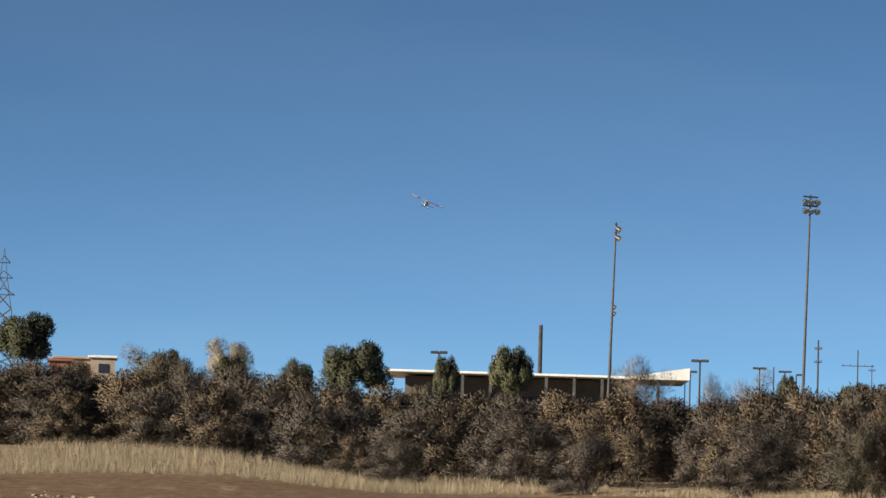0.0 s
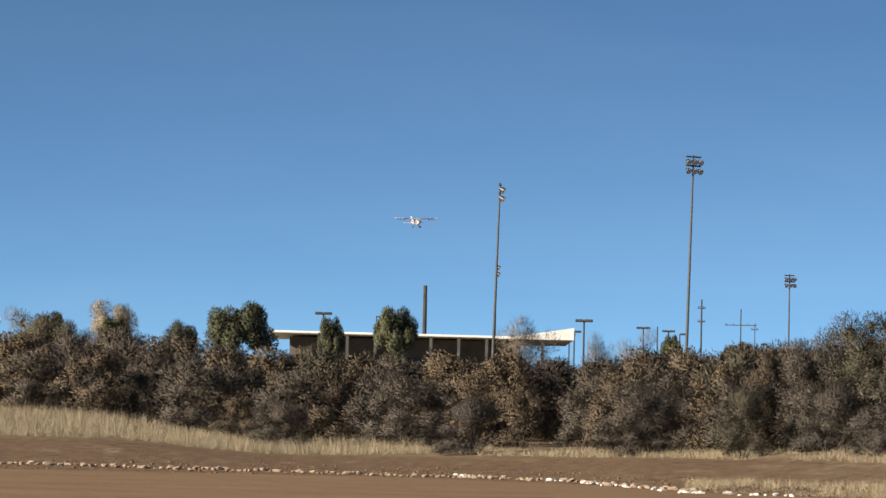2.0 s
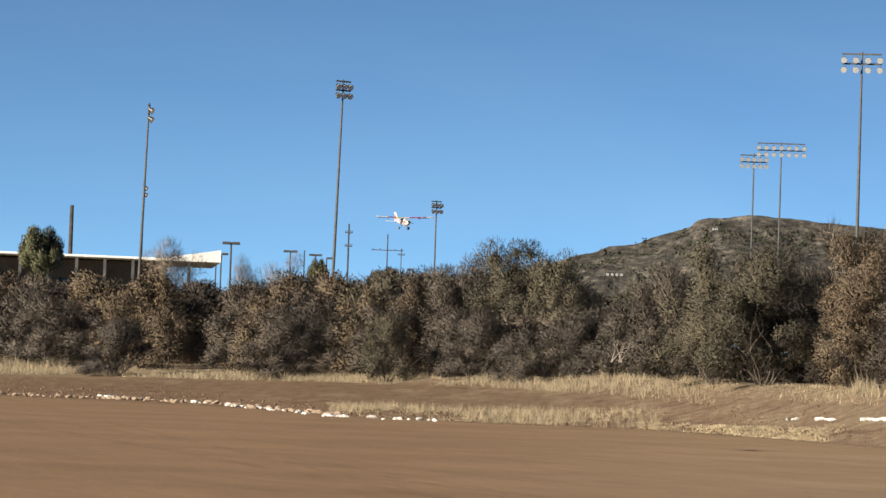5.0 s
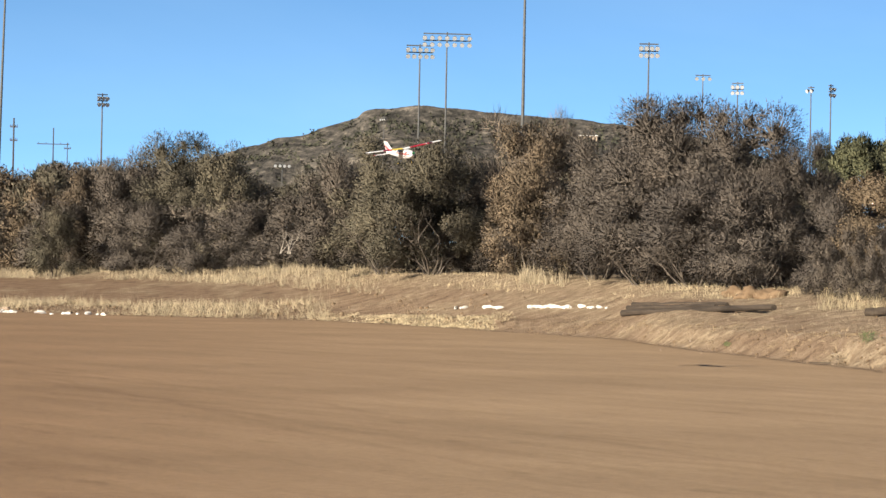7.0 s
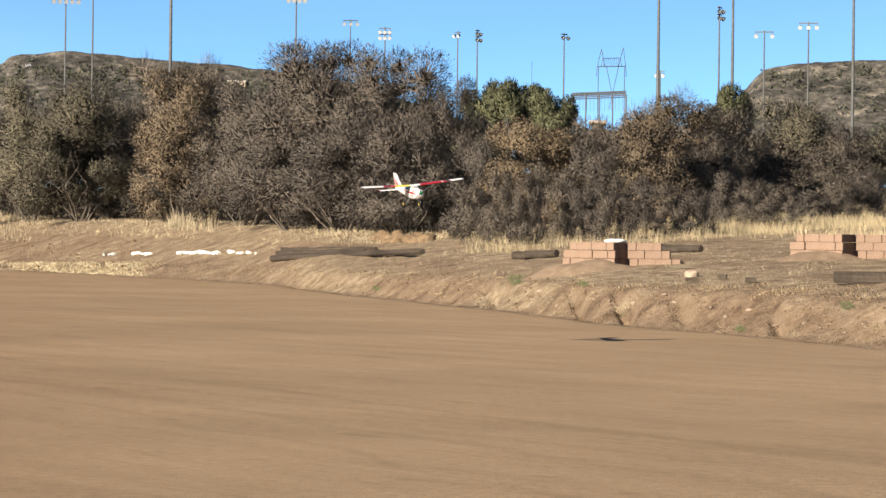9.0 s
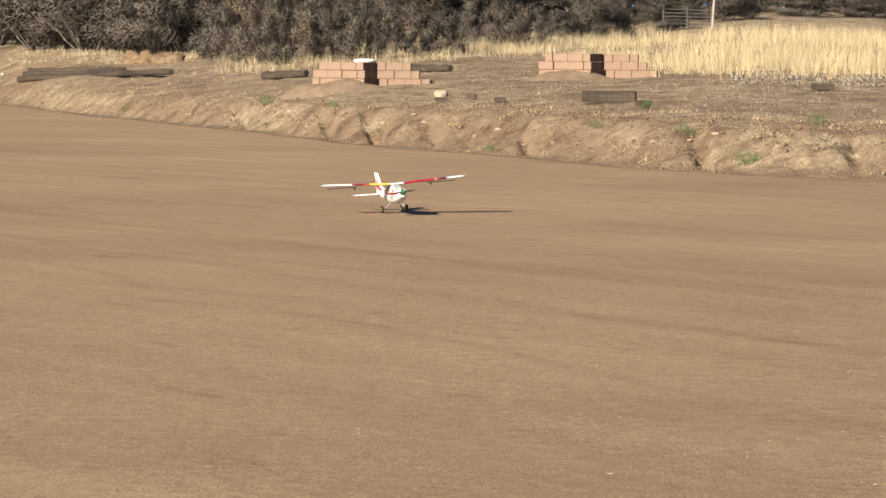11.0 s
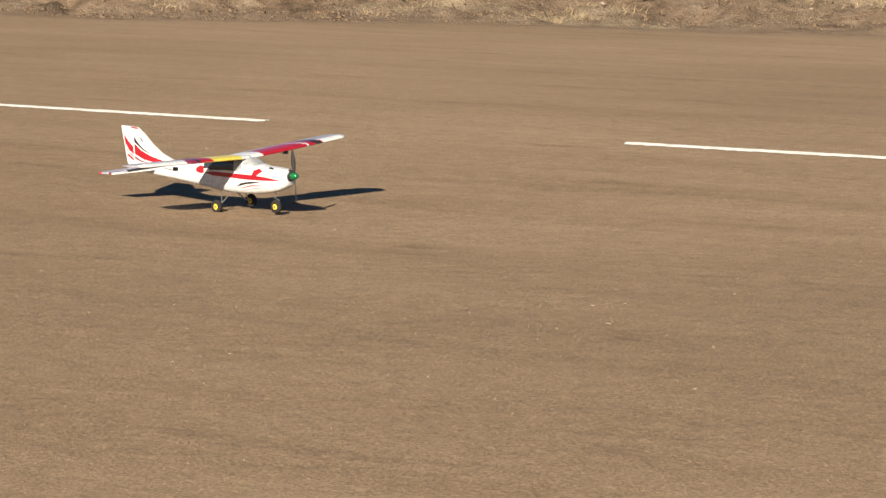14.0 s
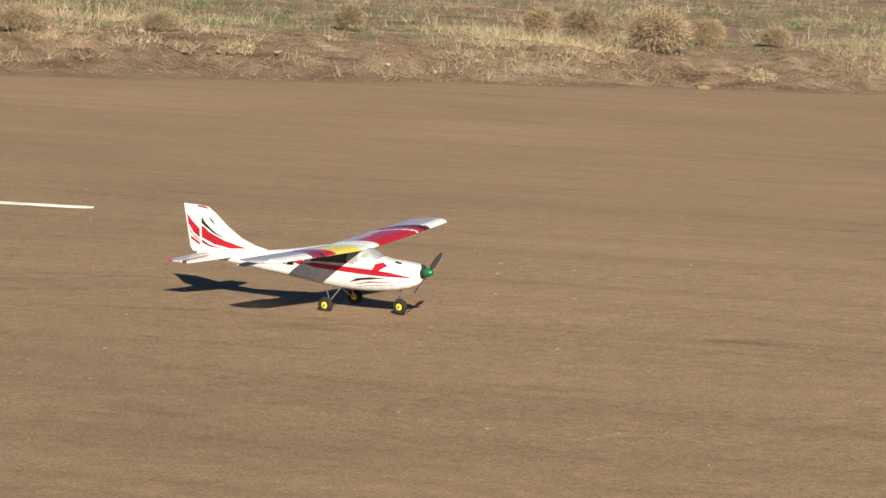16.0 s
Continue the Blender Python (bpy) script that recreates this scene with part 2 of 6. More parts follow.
M_POLEWOOD = surface("creosoted_pole", (0.03, 0.024, 0.02), (0.07, 0.055, 0.045), 1.5, 0.85)
M_BARK = surface("grey_bark", (0.05, 0.042, 0.035), (0.15, 0.125, 0.105), 3.0, 0.95, fine=30, bump=0.01, stretch=(3, 3, 0.5))
M_GRAVEL = surface("grey_gravel", (0.12, 0.10, 0.083), (0.24, 0.205, 0.172), 6.0, 0.95, fine=40)
M_GRIT = surface("airstrip_grit", (0.07, 0.050, 0.034), (0.30, 0.225, 0.155), 9.0, 0.95, fine=60)
M_MOUND = surface("tan_sifted_earth", (0.150, 0.104, 0.072), (0.240, 0.174, 0.124), 3.5, 0.95, fine=30, bump=0.01)
M_DEADWOOD = surface("bleached_dead_wood", (0.22, 0.195, 0.17), (0.36, 0.32, 0.28), 3.0, 0.9)
LEAF = {
    "thorn": leafy("grey_brown_twigs", [(0.066, 0.056, 0.049), (0.092, 0.077, 0.067), (0.114, 0.095, 0.081), (0.080, 0.069, 0.057)]),
    "tan": leafy("dry_tan_leaves", [(0.080, 0.059, 0.041), (0.128, 0.096, 0.065), (0.166, 0.127, 0.087), (0.100, 0.078, 0.054)]),
    "olive": leafy("dusty_olive_leaves", [(0.058, 0.053, 0.037), (0.090, 0.081, 0.057), (0.120, 0.106, 0.077), (0.080, 0.068, 0.050)]),
    "pine": leafy("dark_green_needles", [(0.038, 0.044, 0.025), (0.074, 0.080, 0.043), (0.120, 0.120, 0.066)]),
    "bare": leafy("bare_pale_twigs", [(0.112, 0.090, 0.070), (0.203, 0.165, 0.133), (0.255, 0.210, 0.172)]),
    "pale": leafy("pale_straw_twigs", [(0.272, 0.216, 0.128), (0.400, 0.328, 0.208), (0.464, 0.400, 0.272)]),
}
M_STRAW = leafy("dry_straw", [(0.175, 0.137, 0.09), (0.32, 0.265, 0.18), (0.43, 0.37, 0.26), (0.24, 0.20, 0.14)])
M_STRAW_FIELD = leafy("pale_field_straw", [(0.21, 0.165, 0.10), (0.31, 0.255, 0.165), (0.40, 0.345, 0.235), (0.27, 0.222, 0.145)])
M_DRYWEED = leafy("brown_dry_weed", [(0.145, 0.108, 0.066), (0.25, 0.192, 0.12), (0.34, 0.272, 0.178)])
M_GREEN = leafy("green_weed", [(0.045, 0.085, 0.025), (0.08, 0.14, 0.04), (0.12, 0.18, 0.07)])
M_JUNIPER = leafy("hillside_juniper_leaves", [(0.022, 0.026, 0.016), (0.045, 0.048, 0.030), (0.065, 0.066, 0.044)])
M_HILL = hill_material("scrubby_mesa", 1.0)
# model aircraft
A_WHITE = plain("gloss_white_film", (0.60, 0.60, 0.60), 0.30, wear=0.03)
A_RED = plain("gloss_red_film", (0.33, 0.011, 0.022), 0.3, wear=0.08)
A_YELLOW = plain("gloss_yellow_film", (0.64, 0.50, 0.07), 0.3, wear=0.05)
A_BLACK = plain("gloss_black_film", (0.02, 0.018, 0.022), 0.3)
A_PURPLE = plain("dark_red_film", (0.20, 0.018, 0.045), 0.3)
# silver trim; also greys white wing tops in place of grazing sun
A_SILVER_GREYED = plain("silver_and_greyed_white_film", (0.29, 0.28, 0.325), 0.35, wear=0.1)
A_PANE = plain("grey_cabin_glazing", (0.30, 0.31, 0.32), 0.12)
A_DARKPANE = plain("tinted_cabin_glazing", (0.035, 0.035, 0.04), 0.12)
A_GREEN = plain("green_spinner_metal", (0.010, 0.16, 0.055), 0.25, 0.35)
A_WIRE = plain("spring_steel", (0.30, 0.30, 0.30), 0.4, 0.8)
A_FOAM = plain("black_foam_rubber", (0.025, 0.023, 0.022), 0.9)
A_HUB = plain("yellow_plastic", (0.80, 0.56, 0.05), 0.4)
A_PROP = plain("black_nylon", (0.016, 0.016, 0.016), 0.75)


# ---- mesh helpers ----
def mesh_object(name, verts, faces, material, parent=None, smooth=False):
    me = bpy.data.meshes.new(name)
    me.from_pydata([tuple(v) for v in verts], [], [tuple(f) for f in faces])
    for mm in material if isinstance(material, (list, tuple)) else [material]:
        me.materials.append(mm)
    if smooth:
        me.shade_smooth()
    ob = new(name, me)
    ob.parent = parent
    return ob


def part(name, bm, material, parent=None, label="", smooth=False):
    me = bpy.data.meshes.new(name)
    bmesh.ops.recalc_face_normals(bm, faces=bm.faces)
    bm.to_mesh(me)
    bm.free()
    for mm in material if isinstance(material, (list, tuple)) else [material]:
        me.materials.append(mm)
    if smooth:
        me.shade_smooth()
    ob = new(name, me)
    ob.parent = parent
    if label:
        tagged(ob, label)
    return ob


def thing(name, m, label, category, group="", kind=""):
    ob = new(name)
    ob.empty_display_size = 0.2
    ob.matrix_basis = m
    return tagged(ob, label, category, group, kind)


def add_box(bm, size, m=Matrix(), bevel=0.0, mat=0):
    r = bmesh.ops.create_cube(bm, size=1.0, matrix=m @ Matrix.Diagonal((*size, 1)))
    fs = {f for v in r["verts"] for f in v.link_faces}
    for f in fs:
        f.material_index = mat
    if bevel:
        es = {e for f in fs for e in f.edges}
        bmesh.ops.bevel(bm, geom=list(es), offset=bevel, segments=1, affect="EDGES")
    return bm


def add_tube(bm, a, b, r0, r1=None, sides=8, caps=True, mat=0):
    a, b = Vector(a), Vector(b)
    d = b - a
    m = Matrix.Translation((a + b) / 2) @ d.to_track_quat("Z", "Y").to_matrix().to_4x4()
    r = bmesh.ops.create_cone(bm, cap_ends=caps, segments=sides, radius1=r0, radius2=r0 if r1 is None else r1, depth=d.length, matrix=m)
    for v in r["verts"]:
        for f in v.link_faces:
            f.material_index = mat
    return bm


def add_lump(bm, size, m=Matrix(), rough=0.25, seed=0, sub=2):
    r = bmesh.ops.create_icosphere(bm, subdivisions=sub, radius=0.5)
    for v in r["verts"]:
        n = noise.noise(v.co * 2.3 + Vector((seed * 3.7, seed * 1.3, 0))) + 0.5 * noise.noise(v.co * 6 + Vector((seed, 0, 5)))
        v.co = m @ Vector([v.co[i] * (1 + rough * 2 * n) * size[i] for i in range(3)])
    return bm


def sheaf(rng, centres, directions, length, width, bend=0.25, outward=None):
    """Small blades: each a slim triangle pointing along its direction, its front towards outward where that is given."""
    n = len(centres)
    d = directions / np.maximum(np.linalg.norm(directions, axis=1, keepdims=True), 1e-6)
    s = np.cross(d, rng.normal(size=(n, 3)))
    s /= np.maximum(np.linalg.norm(s, axis=1, keepdims=True), 1e-6)
    u = np.cross(s, d)
    L, W = np.asarray(length).reshape(-1, 1) * np.ones((n, 1)), np.asarray(width).reshape(-1, 1) * np.ones((n, 1))
    mid = centres + d * L * 0.5 + u * L * bend * rng.normal(size=(n, 1)) * 0.6
    v = np.stack([centres + s * W * 0.5, mid + d * L * 0.5, centres - s * W * 0.5], 1).reshape(-1, 3)
    i = np.arange(n)[:, None] * 3
    f = np.concatenate([i, i + 1, i + 2], 1)
    if outward is not None:
        q = v.reshape(-1, 3, 3)
        turned = (np.cross(q[:, 1] - q[:, 0], q[:, 2] - q[:, 0]) * outward).sum(1) < 0
        f[turned] = f[turned][:, ::-1]
    return v, f


def blades_object(name, v, f, material, parent=None, normals=None):
    me = bpy.data.meshes.new(name)
    me.vertices.add(len(v))
    me.vertices.foreach_set("co", v.astype(np.float32).ravel())
    me.loops.add(f.size)
    me.loops.foreach_set("vertex_index", f.astype(np.int32).ravel())
    me.polygons.add(len(f))
    me.polygons.foreach_set("loop_start", (np.arange(len(f)) * f.shape[1]).astype(np.int32))
    me.materials.append(material)
    me.update(calc_edges=True)
    if normals is not None:
        me.shade_smooth()
        me.normals_split_custom_set_from_vertices(normals.tolist())
    ob = new(name, me)
    ob.parent = parent
    return ob


# ---- the lie of the land: bearing in degrees, distance in metres ----
FOOT_AZ = [-180, -27, -22, -19, -16.8, -15, -12.7, -10.4, -7, -4, -1.7, -0.8, 1.2, 4.2, 7.2, 9.6, 11.9, 14.7, 18.7, 25, 34, 39, 44, 49, 54, 70, 180]
FOOT_R = [170, 170, 168, 170, 165, 157, 133, 126, 122, 105, 94, 83, 72, 58, 51, 46.5, 44.5, 42, 40, 39.7, 38.3, 38.7, 39.7, 42.5, 45, 60, 170]
EDGE_AZ = [-180, -25, -20, -15, -10, -7, -4, -1, 2, 5, 8, 11.5, 15, 22, 60, 180]
EDGE_R = [225, 225, 215, 196, 166, 146, 126, 106, 96, 93, 102, 125, 135, 140, 140, 225]
EDGE_EL_AZ = [-180, -25, -23, -21, -20, -12, -7, -3, 1, 5, 8.5, 11.5, 16, 60, 180]
EDGE_EL = [0.3, 0.45, 0.38, 0.05, -0.03, -0.02, 0.10, 0.08, -0.09, 0.10, 0.32, 0.75, 0.7, 0.3, 0.3]


def smooth_table(xs, ys):
    g = np.arange(-180, 180.01, 0.1)
    y = np.interp(g, xs, ys)
    k = np.hanning(17)
    return g, np.convolve(np.pad(y, 8, mode="edge"), k / k.sum(), "valid")


FOOT, EDGE, EDGEZ = smooth_table(FOOT_AZ, FOOT_R), smooth_table(EDGE_AZ, EDGE_R), smooth_table(EDGE_EL_AZ, EDGE_EL)
CREST = [(-180, 0.25), (-8, 0.25), (-3, 0.45), (3, 0.62), (8, 0.66), (15, 0.56), (22, 0.46), (30, 0.40), (40, 0.42), (60, 0.40), (180, 0.25)]


def relief(x, y, s, k):
    """Cheap layered waves that never repeat in view, -1 to 1."""
    r = np.zeros_like(x)
    a, rng = 1.0, np.random.default_rng(k)
    for i in range(5):
        for j in range(3):
            q, p = rng.uniform(0, 6.283, 2)
            r = r + a * np.sin((x * math.cos(q) + y * math.sin(q)) / s * (2.1 ** i) * rng.uniform(0.8, 1.3) + p) / 3
        a *= 0.55
    return r


def crumble(x, y, s, k):
    """Uneven lumps of about s metres, -1 to 1, with no period."""
    u, v = x / s, y / s
    i, j = np.floor(u), np.floor(v)
    a, b = u - i, v - j
    a, b = a * a * (3 - 2 * a), b * b * (3 - 2 * b)

    def at(p, q):
        h = np.sin(p * 127.1 + q * 311.7 + k * 74.7) * 43758.5453
        return h - np.floor(h)
    return 2 * ((at(i, j) * (1 - a) + at(i + 1, j) * a) * (1 - b) + (at(i, j + 1) * (1 - a) + at(i + 1, j + 1) * a) * b) - 1


def height(az, r):
    """Ground height at a bearing and distance (arrays)."""
    az, r = np.asarray(az, float), np.asarray(r, float)
    x, y = r * np.sin(np.radians(az)), r * np.cos(np.radians(az))
    foot, edge, el = np.interp(az, *FOOT), np.interp(az, *EDGE), np.interp(az, *EDGEZ)
    foot = foot + 0.5 * relief(x, y, 2.5, 3)
    zc = np.interp(az, *np.array(CREST).T)
    wide = np.interp(az, [-10, 0, 10, 30], [9, 4.5, 3.6, 4.0])
    ze = EYE_Z + edge * np.tan(np.radians(el))
    u = np.clip((r - foot) / wide, 0, 1)
    bank = zc * (u * u * (3 - 2 * u))
    v = np.clip((r - foot - wide) / np.maximum(edge - foot - wide, 1), 0, 1)
    z = bank + (ze - zc) * v
    far = np.clip((r - edge) / 150, 0, 1)
    z = z + far * np.interp(az, [-30, -10, -6, 6, 12], [5.5, 4.5, 3.0, 3.0, 3.0])
    off = np.clip((r - foot + 1.0) / 2.0, 0, 1) * np.clip((400 - r) / 200, 0, 1)
    lumps = np.clip(1 - np.abs(u - 0.55) * 1.7, 0, 1)
    off = off * np.clip(58 / np.maximum(r, 1), 0.25, 1)
    z = z + off * (0.035 * relief(x, y, 1.4, 5) + lumps * (0.02 * relief(x, y, 0.8, 6) + 0.035 * relief(x, y, 0.25, 7) + 0.085 * crumble(x, y, 0.75, 1) + 0.065 * crumble(x, y, 0.36, 2) + 0.055 * crumble(x, y, 0.19, 3) + 0.035 * crumble(x, y, 0.10, 5)) + 0.018 * crumble(x, y, 0.5, 4))
    # shallow hollow and rise in the strip
    z = z - 0.07 * np.exp(-((x - 6.8) ** 2 + (y - 15.2) ** 2) / 20.48) + 0.03 * np.exp(-((x - 10.6) ** 2 + (y - 9.5) ** 2) / 8.0)
    # small washed-out gullies in the bank
    for a0, deep in ((4.6, 0.42), (3.75, 0.25), (2.2, 0.2), (5.6, 0.2), (7.3, 0.22), (10.4, 0.25), (13.2, 0.2), (18.3, 0.18), (27.0, 0.16), (46.5, 0.15)):
        z = z - deep * np.exp(-((az - a0 - 0.12 * np.sin(u * 5)) * foot / 57.3 / 0.16) ** 2) * np.clip(1 - np.abs(u - 0.45) * 2.4, 0, 1)
    return z


def on_ground(az, el):
    """Where a sight line at that bearing and elevation meets the ground: the point and its distance."""
    r = np.arange(8, 320, 0.1)
    z = height(np.full_like(r, az), r)
    hit = np.nonzero(z >= EYE_Z + r * math.tan(radians(el)))[0]
    d = float(r[hit[0]]) if len(hit) else 150.0
    return Vector((d * math.sin(radians(az)), d * math.cos(radians(az)), float(height(az, d)))), d


def place(az, r, z=None):
    return Vector((r * math.sin(radians(az)), r * math.cos(radians(az)), float(height(az, r)) if z is None else z))


def rise(r, el):
    """The height at distance r that is seen at elevation el."""
    return EYE_Z + r * math.tan(radians(el))


def build_ground():
    fine = np.concatenate([np.arange(-29, -5, 0.1), np.arange(-5, 21.98, 0.05), np.arange(22, 58, 0.1)])
    az = np.concatenate([np.arange(-180, -29, 5.0), fine, np.arange(58, 178, 5.0), [179.0, 180.0]])
    r = [2.0]
    while r[-1] < 3800:
        d = r[-1]
        r.append(d + (0.8 if d < 30 else 0.7 if d < 36 else 0.22 if d < 64 else 0.4 if d < 90 else 0.8 if d < 130 else 2.0 if d < 220 else d * 0.08))
    r = np.array(r)
    A, R = np.meshgrid(az, r)
    Z = height(A, R)
    X, Y = R * np.sin(np.radians(A)), R * np.cos(np.radians(A))
    n, k = A.shape
    v = np.stack([X, Y, Z], -1).reshape(-1, 3)
    i = (np.arange(n - 1)[:, None] * k + np.arange(k - 1)[None, :]).reshape(-1, 1)
    f = np.concatenate([i, i + k, i + k + 1, i + 1], 1)
    v = np.vstack([v, [[0.13, -0.21, 0.0]]])
    j = np.arange(0, k - 2, 2)
    f = np.vstack([f, np.stack([np.full_like(j, n * k), j, j + 1, j + 2], 1)])
    ob = blades_object("ground", v, f, M_GROUND)
    me = ob.data
    me.shade_smooth()
    foot, edge = np.interp(A, *FOOT), np.interp(A, *EDGE)
    foot = foot + 0.5 * relief(X, Y, 2.5, 3)
    loose = np.clip((R - foot + 0.6) / 1.2, 0, 1)
    straw = np.clip((R - edge + np.interp(A, [-27, -16, -8, -3, 5, 9, 60], [31, 11, 7, 6, 10, 22, 30])) / 6, 0, 1)
    patch = np.clip((relief(X, Y, 0.7, 11) + 0.5 * relief(X, Y, 3.0, 12) - np.interp(A, [-14, -9, -4, 5, 30, 42], [0.8, 0.55, 0.25, 0.22, 0.35, 0.4]) + np.interp(A, [-8, 3], [0.1, 0.75]) * np.clip((R - foot - 3.0) / 2.5, 0, 1)) * 1.6, 0, 1) * loose * 0.85
    scrub = np.clip((R - edge - 25) / 20, 0, 1)
    col = np.stack([loose, np.maximum(straw, patch), scrub, 1 - np.clip((-3 - A) / 9, 0, 1) * np.clip((A + 90) / 30, 0, 1)], -1).reshape(-1, 4)
    col = np.vstack([col, [[0, 0, 0, 1]]]).astype(np.float32)
    layer = me.color_attributes.new("kind", "FLOAT_COLOR", "POINT")
    layer.data.foreach_set("color", col.ravel())
    return tagged(ob, "packed tan dirt airstrip with an eroded bank and dry field", "ground", kind="structure")


build_ground()


# ---- distant hills ----
def build_hill(name, label, profile, r_top, r_foot, el_foot, seed):
    """A mesa: a stony slope up to a low cliff band and a flat top, following its skyline."""
    pa, pe = np.array(profile).T
    az = np.arange(pa[0], pa[-1] + 0.001, 0.05)
    top = np.interp(az, pa, pe)
    steps = np.concatenate([np.linspace(0, 0.8, 26), np.linspace(0.82, 1.0, 16), np.linspace(1.03, 1.6, 8)])
    v, k = [], len(az)
    for s in steps:
        r = r_foot + (r_top - r_foot) * s
        zt = EYE_Z + r_top * np.tan(np.radians(top - 0.02))
        zf = EYE_Z + r_foot * math.tan(radians(el_foot)) + 0 * az
        shape = 0.80 * min(s, 0.86) / 0.86 + 0.20 * min(max((s - 0.86) / 0.10, 0), 1)
        z = zf + (zt - zf) * shape
        x, y = r * np.sin(np.radians(az)), r * np.cos(np.radians(az))
        rough = relief(x, y, 28, seed) * 5.0 + relief(x, y, 6, seed + 1) * 2.6
        z = z + rough * (0.15 + 0.85 * math.sin(math.pi * min(s, 0.97)))
        v.append(np.stack([x, y, z], -1))
    v = np.concatenate(v)
    i = (np.arange(len(steps) - 1)[:, None] * k + np.arange(k - 1)[None, :]).reshape(-1, 1)
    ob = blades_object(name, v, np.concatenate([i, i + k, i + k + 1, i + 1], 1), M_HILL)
    tagged(ob, label, "hill", kind="structure")
    # junipers dotted over the slope, and pale boulders along the rim
    rng = np.random.default_rng(seed)
    n = 2600
    pick = rng.integers(0, len(v) - 14 * k, n)
    c = v[pick] + rng.normal(0, 3, (n, 3)) * (1, 1, 0)
    size = rng.uniform(1.0, 3.2, n)
    cs = np.repeat(c, 11, 0) + rng.normal(0, 1, (n * 11, 3)) * np.repeat(size, 11)[:, None] * (0.33, 0.33, 0.3) + np.repeat(size, 11)[:, None] * (0, 0, 0.12)
    bv, bf = sheaf(rng, cs, rng.normal(size=cs.shape), np.repeat(size, 11) * 0.5, np.repeat(size, 11) * 0.45)
    tagged(blades_object("hillside_junipers", bv, bf, M_JUNIPER), "small dark junipers dotted over a stony hillside", "trees", kind="stuff")


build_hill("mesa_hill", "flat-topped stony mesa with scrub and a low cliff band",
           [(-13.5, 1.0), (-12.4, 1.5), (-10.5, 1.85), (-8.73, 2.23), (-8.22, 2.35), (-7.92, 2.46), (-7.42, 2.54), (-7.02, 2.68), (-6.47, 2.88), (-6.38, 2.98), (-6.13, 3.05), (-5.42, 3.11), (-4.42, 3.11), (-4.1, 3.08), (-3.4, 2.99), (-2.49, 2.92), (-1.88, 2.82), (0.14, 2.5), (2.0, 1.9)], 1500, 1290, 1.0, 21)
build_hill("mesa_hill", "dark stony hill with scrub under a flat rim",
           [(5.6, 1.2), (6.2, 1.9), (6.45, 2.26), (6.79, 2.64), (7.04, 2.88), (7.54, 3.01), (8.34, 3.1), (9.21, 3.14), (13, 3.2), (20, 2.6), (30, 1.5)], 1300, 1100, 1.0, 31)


# ---- light masts, poles and towers ----
def add_floodlight(bm, at, face, size=0.55):
    """One floodlight: a tapered drum with its pale glass."""
    f = Vector(face).normalized()
    a = Vector(at)
    add_tube(bm, a - f * size * 0.45, a + f * size * 0.25, size * 0.28, size * 0.5, 10, mat=0)
    add_tube(bm, a + f * size * 0.25, a + f * size * 0.31, size * 0.47, size * 0.47, 10, mat=1)


def light_mast(az, r, el_top, rows, per_row, span, face_az, label, size=0.5, thick=0.17, lean=0.0):
    base = place(az, r)
    top = rise(r, el_top)
    h = top - base.z
    foot = place(az - lean, r)
    axis = Vector((math.sin(radians(az)), math.cos(radians(az)), 0))
    ob = thing("light_mast", Matrix.Translation(foot) @ Matrix.Rotation(math.atan(r * radians(lean) / h), 4, axis), label, "light mast", "sports field light masts")
    bm = bmesh.new()
    add_tube(bm, (0, 0, -0.5), (0, 0, h), thick, thick * 0.45, 10)
    part("pole", bm, M_STEEL, ob, smooth=False)
    fa = radians(face_az)
    face = Vector((math.sin(fa), math.cos(fa), -0.55))
    side = Vector((math.cos(fa), -math.sin(fa), 0))
    for k in range(rows):
        z = h - 0.2 - k * 0.82
        bm = bmesh.new()
        add_box(bm, (span + 0.3, 0.14, 0.14), Matrix.Translation((0, 0, z)) @ Matrix.Rotation(-fa, 4, "Z"))
        part("crossarm", bm, M_STEEL, ob)
        for i in range(per_row):
            s = (i / (per_row - 1) - 0.5) * span if per_row > 1 else 0.0
            bm = bmesh.new()
            add_floodlight(bm, side * s + Vector((0, 0, z - 0.35)) + face * 0.25, face, size * 1.15)
            part("floodlight", bm, [M_LAMP, M_LENS], ob)
    return ob


tall = "tall steel light mast with rows of floodlights"
light_mast(-16.21, 300, 4.74, 2, 3, 0.9, 80, "tall steel light mast with floodlights seen edge-on", lean=0.09)
light_mast(-16.25, 400, 3.32, 2, 2, 0.9, 80, "farther steel light mast with paired floodlights")
light_mast(-12.76, 290, 5.30, 2, 3, 1.2, 140, tall, lean=0.09)
light_mast(-11.02, 420, 3.20, 2, 3, 1.2, 140, tall)
light_mast(-5.38, 390, 4.20, 2, 5, 3.0, 165, "steel light mast with two rows of five floodlights")
light_mast(-4.90, 385, 4.42, 2, 7, 5.4, 170, "steel light mast with two rows of seven floodlights")
light_mast(-3.52, 270, 6.05, 2, 4, 3.0, 175, "tall near light mast with two rows of floodlights", thick=0.19)
light_mast(-1.29, 370, 4.30, 2, 4, 1.9, 170, tall)
light_mast(-0.32, 470, 3.75, 1, 3, 1.9, 170, "far light mast with one row of floodlights")
light_mast(0.30, 440, 3.62, 2, 3, 1.3, 185, "far light mast with two rows of floodlights")
light_mast(1.60, 460, 3.56, 1, 2, 0.9, 230, "far light mast with one pair of floodlights")
light_mast(1.95, 430, 3.60, 2, 2, 0.9, 120, "far light mast with two pairs of floodlights")
light_mast(3.50, 430, 3.55, 1, 2, 1.1, 130, "far light mast with one pair of floodlights")
